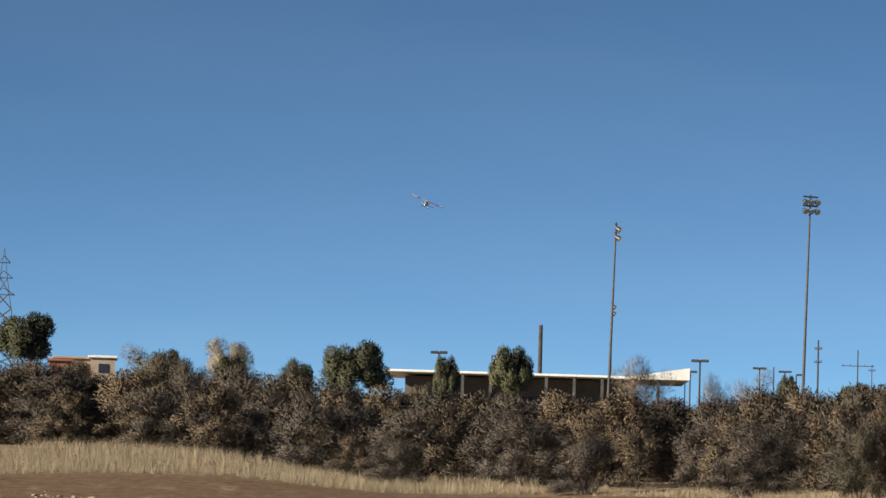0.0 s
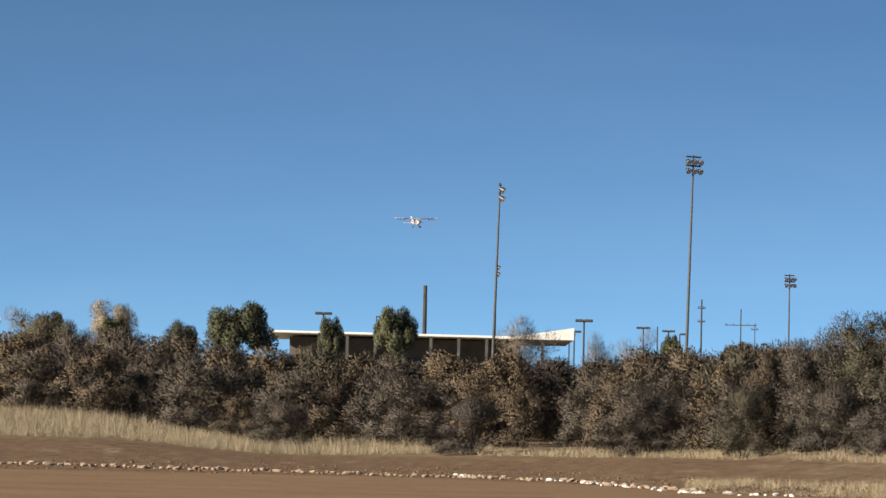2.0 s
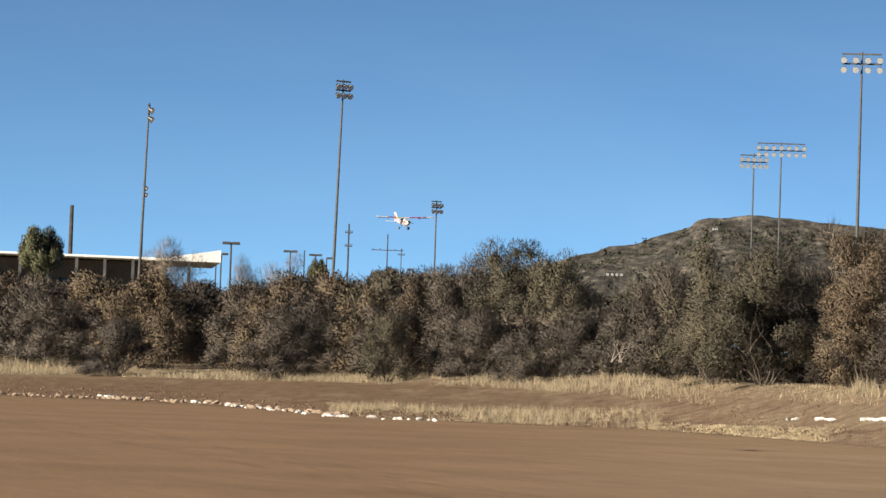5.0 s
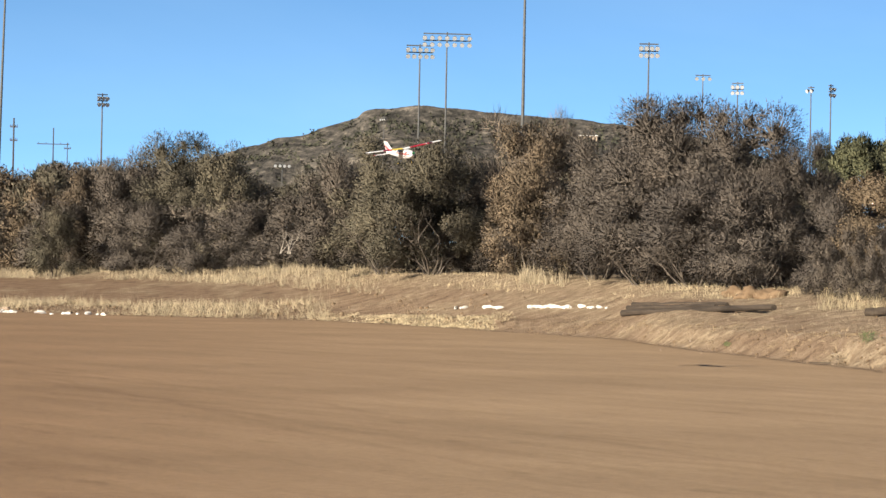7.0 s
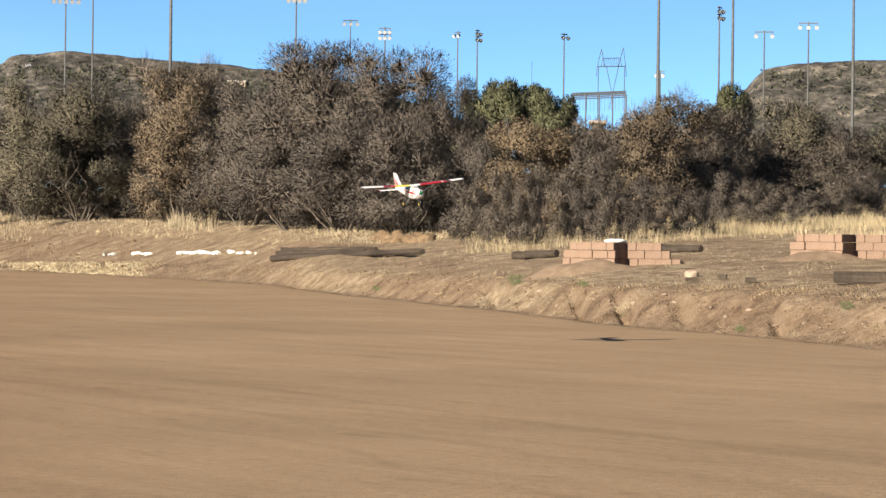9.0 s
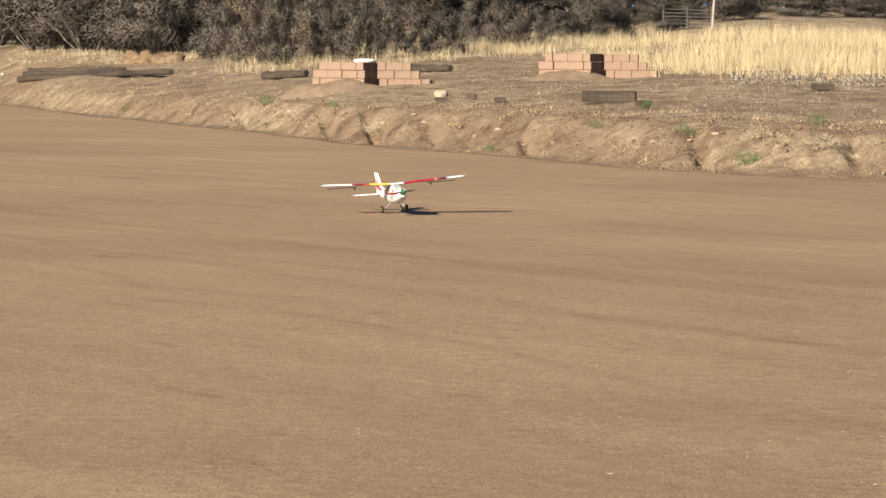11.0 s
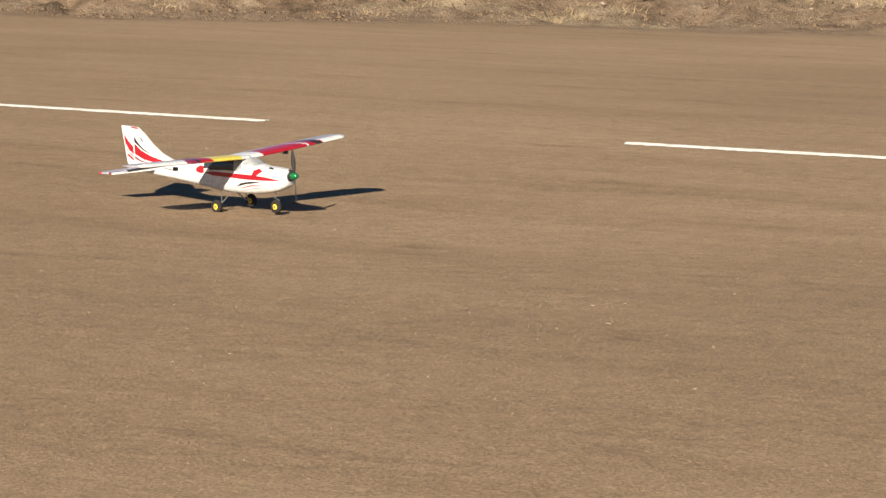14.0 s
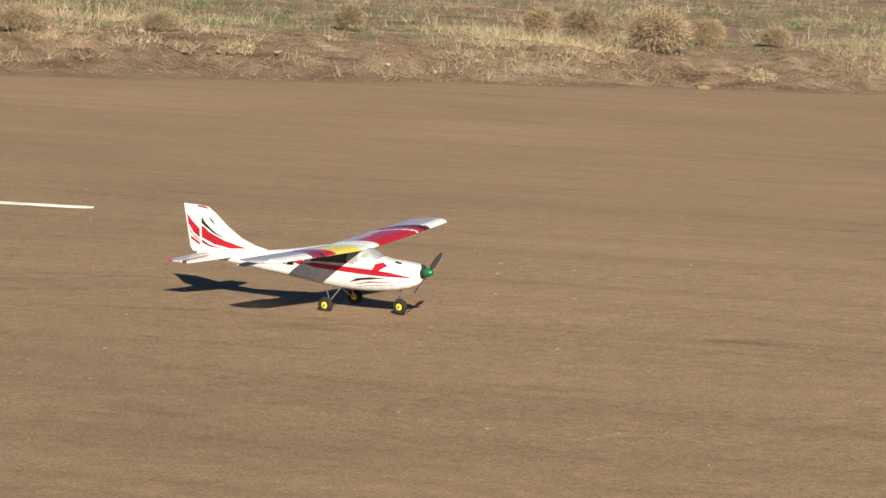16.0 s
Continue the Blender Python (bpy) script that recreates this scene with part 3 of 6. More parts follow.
light_mast(5.18, 260, 4.80, 2, 3, 1.2, 280, tall, thick=0.19)
light_mast(5.22, 430, 2.90, 1, 2, 0.9, 200, "far light mast half hidden by scrub")
light_mast(6.26, 380, 4.05, 2, 2, 1.0, 120, "light mast with two pairs of floodlights")
light_mast(6.50, 250, 5.10, 2, 3, 1.8, 100, tall, thick=0.16)
light_mast(7.06, 400, 3.62, 1, 2, 2.0, 190, "far light mast with one spread pair of floodlights")
light_mast(7.84, 390, 3.78, 1, 3, 2.0, 190, "far light mast with one row of floodlights")
light_mast(8.63, 260, 5.00, 2, 3, 1.8, 180, tall, thick=0.17)
light_mast(-7.80, 560, 2.05, 1, 4, 2.4, 170, "far light mast standing before the mesa", thick=0.13)
light_mast(-6.0, 700, 2.90, 1, 3, 2.2, 240, "far light mast standing before the mesa", thick=0.13)


def utility_pole(az, r, el_top, thick, label, arms=(), material=None):
    base = place(az, r)
    h = rise(r, el_top) - base.z
    ob = thing("utility_pole", Matrix.Translation(base), label, "utility pole")
    bm = bmesh.new()
    add_tube(bm, (0, 0, -0.5), (0, 0, h), thick, thick * 0.75, 10)
    part("pole", bm, material or M_POLEWOOD, ob)
    for down, half in arms:
        bm = bmesh.new()
        q = Matrix.Translation((0, 0, h - down)) @ Matrix.Rotation(radians(-az), 4, "Z")
        add_box(bm, (half * 2, 0.12, 0.12), q)
        for s in (-0.9, -0.45, 0.45, 0.9):
            add_tube(bm, q @ Vector((s * half, 0, 0.05)), q @ Vector((s * half, 0, 0.32)), 0.06, 0.04, 6)
        part("crossarm", bm, material or M_POLEWOOD, ob)
    return ob


utility_pole(-17.51, 330, 2.87, 0.26, "thick dark wooden pole without wires")
utility_pole(-12.57, 430, 2.72, 0.14, "thin utility pole with short arms", [(1.2, 0.5), (3.0, 0.5)])
utility_pole(-11.87, 520, 2.56, 0.12, "far utility pole with two crossarms", [(2.6, 2.6), (6.0, 1.6)])
utility_pole(-11.62, 560, 2.30, 0.09, "far thin dark wooden pole", [(1.0, 0.6)])
utility_pole(-13.35, 420, 2.22, 0.1, "far thin pole above bare trees")
utility_pole(2.93, 600, 3.05, 0.05, "far thin pale steel pole", [], M_LAMP)


def street_lamp(az, r, el_top, heads=2, reach=0.75):
    base = place(az, r)
    h = rise(r, el_top) - base.z
    ob = thing("street_lamp", Matrix.Translation(base) @ Matrix.Rotation(radians(-az), 4, "Z"), "dark parking-lot lamp with flat box heads", "street lamp", "parking lot lamps")
    bm = bmesh.new()
    add_tube(bm, (0, 0, -0.3), (0, 0, h), 0.12, 0.09, 8)
    part("pole", bm, M_RUST, ob)
    for s in ((-1, 1) if heads == 2 else (1,)):
        bm = bmesh.new()
        add_box(bm, (0.12 + reach, 0.45, 0.28), Matrix.Translation((s * (0.1 + reach / 2), 0, h - 0.05)), 0.05)
        part("lamp_head", bm, M_RUST, ob)


for spec in ((-14.66, 330, 2.31, 2), (-19.32, 340, 2.34, 2), (-14.83, 420, 2.11, 1), (-14.92, 470, 2.05, 1), (-13.6, 420, 2.20, 2), (-13.15, 450, 2.15, 2), (-11.5, 470, 1.95, 1), (-12.95, 470, 2.1, 1)):
    street_lamp(*spec)


def lattice_tower(az, r, el_top, width, label):
    """A pylon: four legs, girders and bracing, with two horns at the top."""
    base = place(az, r)
    h = rise(r, el_top) - base.z
    ob = thing("transmission_tower", Matrix.Translation(base) @ Matrix.Rotation(radians(-az), 4, "Z"), label, "pylon")
    w = width / 2
    waist, neck = h * 0.885, h * 0.935
    for sx in (-1, 1):
        for sy in (-0.5, 0.5):
            bm = bmesh.new()
            add_tube(bm, (sx * w * 0.92, sy * w, 0), (sx * w * 0.90, sy * w * 0.3, waist), 0.075, 0.065, 4)
            part("leg", bm, M_STEEL, ob)
        bm = bmesh.new()
        top = (sx * w * (0.70 if sx < 0 else 0.80), 0, h * (0.99 if sx < 0 else 1.0))
        add_tube(bm, (sx * w * 0.98, 0, waist), top, 0.06, 0.05, 4)
        add_tube(bm, (sx * w * 0.46, 0, waist), top, 0.08, 0.06, 4)
        add_tube(bm, (sx * w * 0.72, 0, waist), (sx * w * 0.60, 0, neck), 0.05, 0.05, 4)
        part("horn", bm, M_STEEL, ob)
        bm = bmesh.new()
        add_tube(bm, (sx * w * 0.98, 0, waist), (sx * w * 1.02, 0, waist - 1.9), 0.06, 0.06, 5)
        part("insulator", bm, M_STEEL, ob)
    bm = bmesh.new()
    for y in (-0.25, 0.25):
        add_tube(bm, (-w, y, waist), (w, y, waist + 0.15), 0.07, 0.07, 4)
        add_tube(bm, (-w * 0.56, y, neck), (w * 0.56, y, neck + 0.1), 0.05, 0.05, 4)
    for i in range(8):
        x = (i / 8 - 0.5) * w * 1.1
        add_tube(bm, (x, 0, waist), (x + w * 0.07, 0, neck), 0.035, 0.035, 4)
    part("girder", bm, M_STEEL, ob)
    bm = bmesh.new()
    add_tube(bm, (-w * 0.34, 0, waist), (w * 0.10, 0, waist * 0.80), 0.055, 0.055, 4)
    add_tube(bm, (w * 0.48, 0, waist), (-w * 0.12, 0, waist * 0.72), 0.06, 0.06, 4)
    for k in range(7):
        z0, z1 = waist * k / 8, waist * (k + 1) / 8
        for sx in (-1, 1):
            add_tube(bm, (sx * w * 0.91, -w * 0.4, z0), (sx * w * 0.91, w * 0.4, z1), 0.04, 0.04, 4)
    part("bracing", bm, M_STEEL, ob)


lattice_tower(4.35, 620, 3.30, 5.6, "grey lattice power pylon with two horns")
def tapered_tower(az, r, el_top, width, label):
    base = place(az, r)
    h = rise(r, el_top) - base.z
    ob = thing("transmission_tower", Matrix.Translation(base) @ Matrix.Rotation(radians(-az), 4, "Z"), label, "pylon")
    w = width / 2
    span_at = lambda z: w * (1 - 0.86 * min(1.0, z / (h * 0.82)))
    for sx in (-1, 1):
        for sy in (-1, 1):
            bm = bmesh.new()
            add_tube(bm, (sx * w, sy * w, 0), (sx * w * 0.14, sy * w * 0.14, h * 0.82), 0.09, 0.06, 4)
            add_tube(bm, (sx * w * 0.14, sy * w * 0.14, h * 0.82), (0, 0, h), 0.06, 0.04, 4)
            part("leg", bm, M_STEEL, ob)
    for z, half in ((0.72, 1.5), (0.82, 1.15), (0.91, 0.8)):
        bm = bmesh.new()
        add_tube(bm, (-half, 0, h * z), (half, 0, h * z), 0.06, 0.06, 4)
        for sx in (-1, 1):
            add_tube(bm, (sx * half, 0, h * z), (0, 0, h * z + 0.9), 0.05, 0.05, 4)
        part("crossarm", bm, M_STEEL, ob)
    bm = bmesh.new()
    for k in range(9):
        z0, z1 = h * 0.82 * k / 9, h * 0.82 * (k + 1) / 9
        for sy in (-1, 1):
            add_tube(bm, (-span_at(z0), sy * span_at(z0), z0), (span_at(z1), sy * span_at(z1), z1), 0.045, 0.045, 4)
            add_tube(bm, (span_at(z0), sy * span_at(z0), z0), (-span_at(z1), sy * span_at(z1), z1), 0.045, 0.045, 4)
    part("bracing", bm, M_STEEL, ob)


tapered_tower(-27.10, 420, 3.95, 6.6, "grey tapered lattice power pylon rising behind trees")


# ---- buildings beyond the scrub ----
def long_building():
    r = 310.0
    left, right = place(-20.3, r, 0), place(-14.85, r, 0)
    mid = (left + right) / 2
    along = (right - left).normalized()
    q = Matrix.Translation((mid.x, mid.y, 0)) @ Matrix(((along.x, -along.y, 0, 0), (along.y, along.x, 0, 0), (0, 0, 1, 0), (0, 0, 0, 1)))
    L = (right - left).length
    ob = thing("long_building", q, "long low dark building with a thin white sloping roof edge", "building")
    zb, zt = rise(r, 1.0), rise(r, 1.98)
    bm = bmesh.new()
    add_box(bm, (L - 7, 14, zt - zb), Matrix.Translation((-1.5, 9.5, (zt + zb) / 2 - 0.35)))
    part("wall", bm, M_WALL, ob)
    bm = bmesh.new()
    add_box(bm, (L - 3.0, 19, 0.24), Matrix.Translation((-1.5, 8, zt - 0.05)) @ Matrix.Rotation(radians(0.25), 4, "Y"), 0.05)
    part("roof", bm, M_WHITE, ob, "thin white roof edge")
    bm = bmesh.new()
    x1, x0 = L / 2, L / 2 - 7.2
    vs = [bm.verts.new(p) for p in ((x0, -1.55, zt - 0.22), (x1, -1.55, zt - 0.22), (x1, -1.55, zt + 0.95), (x0, 17, zt - 0.22), (x1, 17, zt - 0.22), (x1, 17, zt + 0.95))]
    for f in ((0, 1, 2), (5, 4, 3), (0, 3, 4, 1), (1, 4, 5, 2), (2, 5, 3, 0)):
        bm.faces.new([vs[i] for i in f])
    part("roof_wedge", bm, M_WHITE, ob, "white upswept roof end")
    for i in range(9):
        x = -L / 2 + 5 + i * (L - 8) / 8
        bm = bmesh.new()
        add_box(bm, (0.28, 0.28, zt - zb), Matrix.Translation((x, -1.2, (zt + zb) / 2 - 0.2)))
        part("post", bm, M_STEEL, ob)
    for i in range(6):
        bm = bmesh.new()
        add_box(bm, (2.6, 0.12, 1.5), Matrix.Translation((-L / 2 + 9 + i * 4.6, 2.42, zb + 2.4)), 0.03)
        part("window", bm, M_GLASS, ob)
    bm = bmesh.new()
    add_lump(bm, (1.1, 1.1, 1.0), Matrix.Translation((-L / 2 + 11.4, 2, zt + 0.5)), 0.0, 1, 3)
    part("roof_vent", bm, M_WHITE, ob, "white dome vent", smooth=True)
    bm = bmesh.new()
    for dx in (0, 0.7):
        add_tube(bm, (-L / 2 + 10.4 + dx, 3, zt), (-L / 2 + 10.4 + dx, 3, zt + 1.9), 0.06, 0.06, 5)
    for k in range(5):
        add_tube(bm, (-L / 2 + 10.4, 3, zt + 0.2 + k * 0.4), (-L / 2 + 11.1, 3, zt + 0.45 + k * 0.35), 0.05, 0.05, 5)
    add_box(bm, (1.6, 0.1, 0.08), Matrix.Translation((-L / 2 + 11.8, 3, zt + 1.0)))
    part("roof_antenna", bm, M_RUST, ob)


long_building()


def house(az, r, el_base, el_top, width, material, label, roof=None, foot=None):
    base = place(az, r) if foot is None else place(az, r, foot)
    h = rise(r, el_top) - base.z
    ob = thing("house", Matrix.Translation(base) @ Matrix.Rotation(radians(-az), 4, "Z"), label, "house")
    bm = bmesh.new()
    add_box(bm, (width, 8, h), Matrix.Translation((0, 4, h / 2)))
    part("wall", bm, material, ob)
    bm = bmesh.new()
    add_box(bm, (width + 0.6, 8.6, 0.3), Matrix.Translation((0, 4, h + 0.1)), 0.05)
    part("roof", bm, roof or M_WHITE, ob)
    for i in range(max(1, int(width / 3.5))):
        bm = bmesh.new()
        add_box(bm, (1.2, 0.1, 1.1), Matrix.Translation((-width / 2 + 1.6 + i * 3.4, -0.06, h - 1.3)), 0.02)
        part("window", bm, M_GLASS, ob)
    return ob


house(-25.75, 400, 1.85, 2.03, 5.6, M_TAN_WALL, "tan flat-roofed house above the scrub", M_TAN_WALL)
house(-25.30, 395, 1.85, 2.06, 3.0, M_TAN_WALL, "small tan outbuilding above the scrub")
house(-26.05, 395, 1.80, 1.98, 2.6, M_REDROOF, "low red-walled shed above the scrub", M_REDROOF)
house(-2.35, 1470, 2.45, 2.62, 8.6, M_TAN_WALL, "pale flat-roofed house on the hillside", None, 62.5)
house(-11.2, 480, 1.45, 1.72, 7.0, M_TAN_WALL, "pale low shed behind the trees")
house(4.12, 330, 1.7, 1.95, 1.2, M_WALL, "small brown hut by the batting cage", M_TAN_WALL)


def batting_cage():
    r = 300.0
    a, b = place(3.66, r, 0), place(4.62, r, 0)
    d = (b - a).normalized()
    z0, z1 = rise(r, 1.0), rise(r, 2.47)
    ob = thing("batting_cage", Matrix.Translation((a.x, a.y, 0)) @ Matrix(((d.x, -d.y, 0, 0), (d.y, d.x, 0, 0), (0, 0, 1, 0), (0, 0, 0, 1))), "steel-framed batting cage with a netted top", "cage")
    L = (b - a).length
    for y in (0.0, 4.0):
        for i in range(5):
            bm = bmesh.new()
            add_tube(bm, (L * i / 4, y, z0), (L * i / 4, y, z1), 0.07, 0.07, 6)
            part("post", bm, M_STEEL, ob)
        bm = bmesh.new()
        add_tube(bm, (0, y, z1), (L, y, z1 + 0.25), 0.08, 0.08, 6)
        add_tube(bm, (0, y, z1 - 0.35), (L, y, z1 - 0.1), 0.05, 0.05, 6)
        part("top_rail", bm, M_STEEL, ob)
    bm = bmesh.new()
    for i in range(16):
        x = L * i / 15
        add_tube(bm, (x, 0, z1), (x, 4, z1 + 0.1), 0.025, 0.025, 4)
        add_tube(bm, (x, 0, z1), (x, 0, z1 - 1.6), 0.012, 0.012, 4)
    part("netting", bm, M_STEEL, ob)


batting_cage()


# ---- scrub and trees ----
def limb(v, f, rng, a, d, length, r0, depth, sides=4):
    """A crooked tapered limb that forks; appended to the vertex and face lists."""
    p, r, d = Vector(a), r0, Vector(d).normalized()
    ring, seg = None, 4
    for s in range(seg + 1):
        u = d.orthogonal().normalized()
        w = d.cross(u)
        start = len(v)
        for k in range(sides):
            q = 2 * math.pi * k / sides
            v.append(p + (u * math.cos(q) + w * math.sin(q)) * r)
        if ring is not None:
            for k in range(sides):
                f.append((ring + k, ring + (k + 1) % sides, start + (k + 1) % sides, start + k))
        ring = start
        if s < seg:
            p = p + d * length / seg
            d = (d + Vector(rng.normal(0, 0.22, 3)) + Vector((0, 0, 0.05))).normalized()
            r = r0 * (1 - 0.65 * (s + 1) / seg)
    if depth:
        for k in range(int(rng.integers(2, 4))):
            dd = (d + Vector(rng.normal(0, 0.55, 3))).normalized()
            limb(v, f, rng, p, dd, length * rng.uniform(0.55, 0.8), r * 1.0, depth - 1, sides)


SHRUB = {
    # blades, blade length, blade width, share of long twigs, stems, shape
    "thorn": (18500, 0.125, 0.038, 0.30, 9, "dome"),
    "tan": (18000, 0.100, 0.056, 0.10, 6, "dome"),
    "olive": (17500, 0.118, 0.044, 0.16, 7, "dome"),
    "pine": (15000, 0.125, 0.055, 0.0, 2, "crown"),
    "bare": (5500, 0.20, 0.020, 0.8, 5, "fan"),
    "pale": (9000, 0.16, 0.030, 0.5, 4, "crown"),
}
LABEL = {
    "thorn": ("grey-brown bare thorny shrub in the thicket", "shrub"),
    "tan": ("scrub oak with dry tan leaves", "shrub"),
    "olive": ("dusty olive-grey evergreen shrub with twiggy base", "shrub"),
    "pine": ("dark green rounded pine behind the scrub", "tree"),
    "bare": ("bare leafless tree with fine pale twigs", "tree"),
    "pale": ("straw-coloured leafless round tree", "tree"),
}


def build_shrub(kind, seed, share=1.0):
    """A shrub of unit size: about 1 wide and 1 high times five metres, kept five metres tall."""
    rng = np.random.default_rng(seed)
    cards, ln, wd, twig, stems, shape = SHRUB[kind]
    S = 5.0
    ob = thing(("tree" if LABEL[kind][1] == "tree" else "shrub"), Matrix(), LABEL[kind][0], LABEL[kind][1], "scrub thicket" if shape == "dome" else "trees behind the thicket")
    lobes = []
    for i in range({"fan": 16, "dome": 40, "crown": 38}[shape]):
        q = rng.uniform(0, 2 * math.pi)
        if shape == "dome":
            u = rng.uniform(0, 1) ** 0.4
            z = rng.uniform(0.05, 0.86)
            rad = 0.42 * math.sqrt(max(0.05, 1 - (z / 0.98) ** 2.6)) * u
            lobes.append((math.cos(q) * rad, math.sin(q) * rad, z, rng.uniform(0.07, 0.165)))
        elif shape == "crown":
            z = rng.uniform(0.62, 0.92)
            rad = 0.38 * rng.uniform(0.2, 1) ** 0.55 * math.sqrt(max(0.15, 1 - ((z - 0.70) / 0.28) ** 2))
            lobes.append((math.cos(q) * rad, math.sin(q) * rad, z, rng.uniform(0.07, 0.13)))
        else:
            z = rng.uniform(0.45, 0.9)
            rad = 0.36 * rng.uniform(0.1, 1) * (0.5 + 0.5 * z)
            lobes.append((math.cos(q) * rad, math.sin(q) * rad, z, rng.uniform(0.10, 0.16)))
    lobes = np.array(lobes)
    n = int(cards * share)
    w = lobes[:, 3] ** 2
    pick = rng.choice(len(lobes), n, p=w / w.sum())
    d = rng.normal(size=(n, 3))
    d /= np.linalg.norm(d, axis=1, keepdims=True)
    rr = lobes[pick, 3] * rng.uniform(0.25, 1.0, n) ** 0.45 * rng.uniform(0.85, 1.2, n)
    c = lobes[pick, :3] + d * rr[:, None] * (1.05, 1.05, 0.85)
    out = c - np.array([0, 0, 0.35])
    dirs = d * 0.7 + out * 0.9 + rng.normal(0, 0.55, (n, 3)) + (0, 0, 0.15)
    keep = c[:, 2] > 0.02
    side = (d * 0.5 + out * 1.1 + (0, 0, 0.12))[keep]
    side /= np.linalg.norm(side, axis=1, keepdims=True)
    c, dirs = c[keep], dirs[keep]
    # bring the crown to its full width and height
    wide = {"dome": 4.6, "crown": 3.3, "fan": 4.0}[shape]
    fit_x = wide / S / 2 / np.percentile(np.hypot(c[:, 0], c[:, 1]), 97)
    fit_z = 1.0 / np.percentile(c[:, 2], 99.6)
    fit = np.array([fit_x, fit_x, fit_z])
    c = c * fit * S
    n = len(c)
    long = rng.uniform(0, 1, n) < twig
    length = np.where(long, ln * rng.uniform(1.3, 2.3, n), ln * rng.uniform(0.6, 1.5, n))
    width = np.where(long, 0.018, wd * rng.uniform(0.7, 1.4, n))
    v, f = sheaf(rng, c, dirs, length / share ** 0.45, width / share ** 0.45, 0.25, side)
    nn = np.repeat(side + rng.normal(0, 0.18, side.shape), 3, 0)
    if kind in ("thorn", "tan", "olive", "pine"):
        # dense dead twigs inside each clump, added to block light so gaps darken
        m = int(n * 0.17)
        pick = rng.choice(len(lobes), m, p=w / w.sum())
        d = rng.normal(size=(m, 3))
        d /= np.linalg.norm(d, axis=1, keepdims=True)
        c = (lobes[pick, :3] + d * (lobes[pick, 3] * rng.uniform(0.0, 0.7, m))[:, None]) * fit * S
        way = d + (c / S - (0, 0, 0.2)) * 1.6
        tv, tf = sheaf(rng, c - way * 0.2, way, rng.uniform(0.3, 0.62, m) / share ** 0.3, rng.uniform(0.035, 0.075, m) / share ** 0.4, 0.3, way)
        f = np.vstack([f, tf + len(v)])
        v = np.vstack([v, tv])
        nn = np.vstack([nn, np.repeat(way + rng.normal(0, 0.4, way.shape), 3, 0)])
    nn /= np.linalg.norm(nn, axis=1, keepdims=True)
    blades_object("crown", v, f, LEAF[kind], ob, nn)
    tv, tf = [], []
    for k in range(stems):
        q = rng.uniform(0, 2 * math.pi)
        lean = {"dome": 0.75, "crown": 0.12, "fan": 0.3}[shape]
        spread = 0.45 if shape == "dome" else 0.08
        limb(tv, tf, rng, (math.cos(q) * spread * rng.uniform(0, 1), math.sin(q) * spread * rng.uniform(0, 1), -0.15), (math.cos(q) * lean, math.sin(q) * lean, 1), S * (0.34 if shape != "crown" else 0.5), 0.05 if shape == "dome" else 0.13, 2 if shape != "crown" else 1)
    mesh_object("trunk", tv, tf, M_BARK, ob)
    return ob


STOCK = {}
PLANTED = {}


def plant(kind, az, behind, half, el_top, share=1.0):
    """Set a shrub so that it stands behind the thicket's edge, as wide and high as it shows."""
    key = (kind, share)
    if key not in STOCK:
        STOCK[key], PLANTED[key] = [], 0
    k = PLANTED[key]
    PLANTED[key] += 1
    r = float(np.interp(az, *EDGE)) + behind
    p = place(az, r)
    h = rise(r, el_top) - p.z
    w = 2 * r * math.tan(radians(half))
    wide = {"dome": 4.6, "crown": 3.3, "fan": 4.0}[SHRUB[kind][5]]
    rng = random.Random(k * 17 + len(kind))
    m = Matrix.LocRotScale(p, Euler((0, 0, rng.uniform(0, 6.28))), Vector((w / wide, w / wide * 0.85, h / 5.0)))
    variants = STOCK[key]
    if k < (3 if SHRUB[kind][5] == "dome" else 2):
        variants.append(build_shrub(kind, 50 + 7 * k + len(kind) * 31 + int(share * 10), share))
        variants[k].matrix_basis = m
    else:
        src = variants[k % len(variants)]
        ob = copy_thing(src, Matrix())
        ob.matrix_basis = m


def plant_row(rows):
    for row in rows:
        plant(*row)


plant_row([("thorn", -20.02, -8, 0.61, 0.74), ("thorn", -16.64, -8, 0.66, 0.91), ("thorn", -13.68, -5, 0.91, 1.17), ("tan", -20.72, -3, 0.61, 0.77),
           ("olive", -11.82, -5, 0.50, 1.15), ("thorn", -9.39, -3, 0.61, 0.92)])
plant_row([("olive", -24.3, 45, 0.75, 2.20), ("olive", -23.8, 35, 0.5, 2.05), ("tan", -25.75, 40, 0.8, 1.95), ("olive", -21.95, 45, 0.40, 2.08), ("tan", -22.9, 30, 0.8, 1.95), ("tan", -26.6, 32, 0.9, 1.95), ("olive", -19.5, 40, 0.5, 1.70), ("olive", -18.1, 36, 0.5, 1.60)])
# long thicket, two deep
rng = random.Random(4)
az = -29.5
while az < -10.8:
    top = float(np.interp(az, [-27, -24, -22.8, -22, -20, -18, -16, -14, -12, -11], [1.82, 1.82, 1.86, 1.76, 1.70, 1.58, 1.60, 1.70, 1.80, 1.95]))
    plant(rng.choice(["thorn", "tan", "thorn", "tan", "olive"]), az, rng.uniform(12, 24), rng.uniform(0.75, 0.95), top + rng.uniform(-0.07, 0.1), 0.5)
    plant(rng.choice(["thorn", "thorn", "tan"]), az + rng.uniform(0.2, 0.6), rng.uniform(1, 8), rng.uniform(0.6, 0.85), top - rng.uniform(0.2, 0.55), 0.5)
    az += rng.uniform(0.75, 0.95)
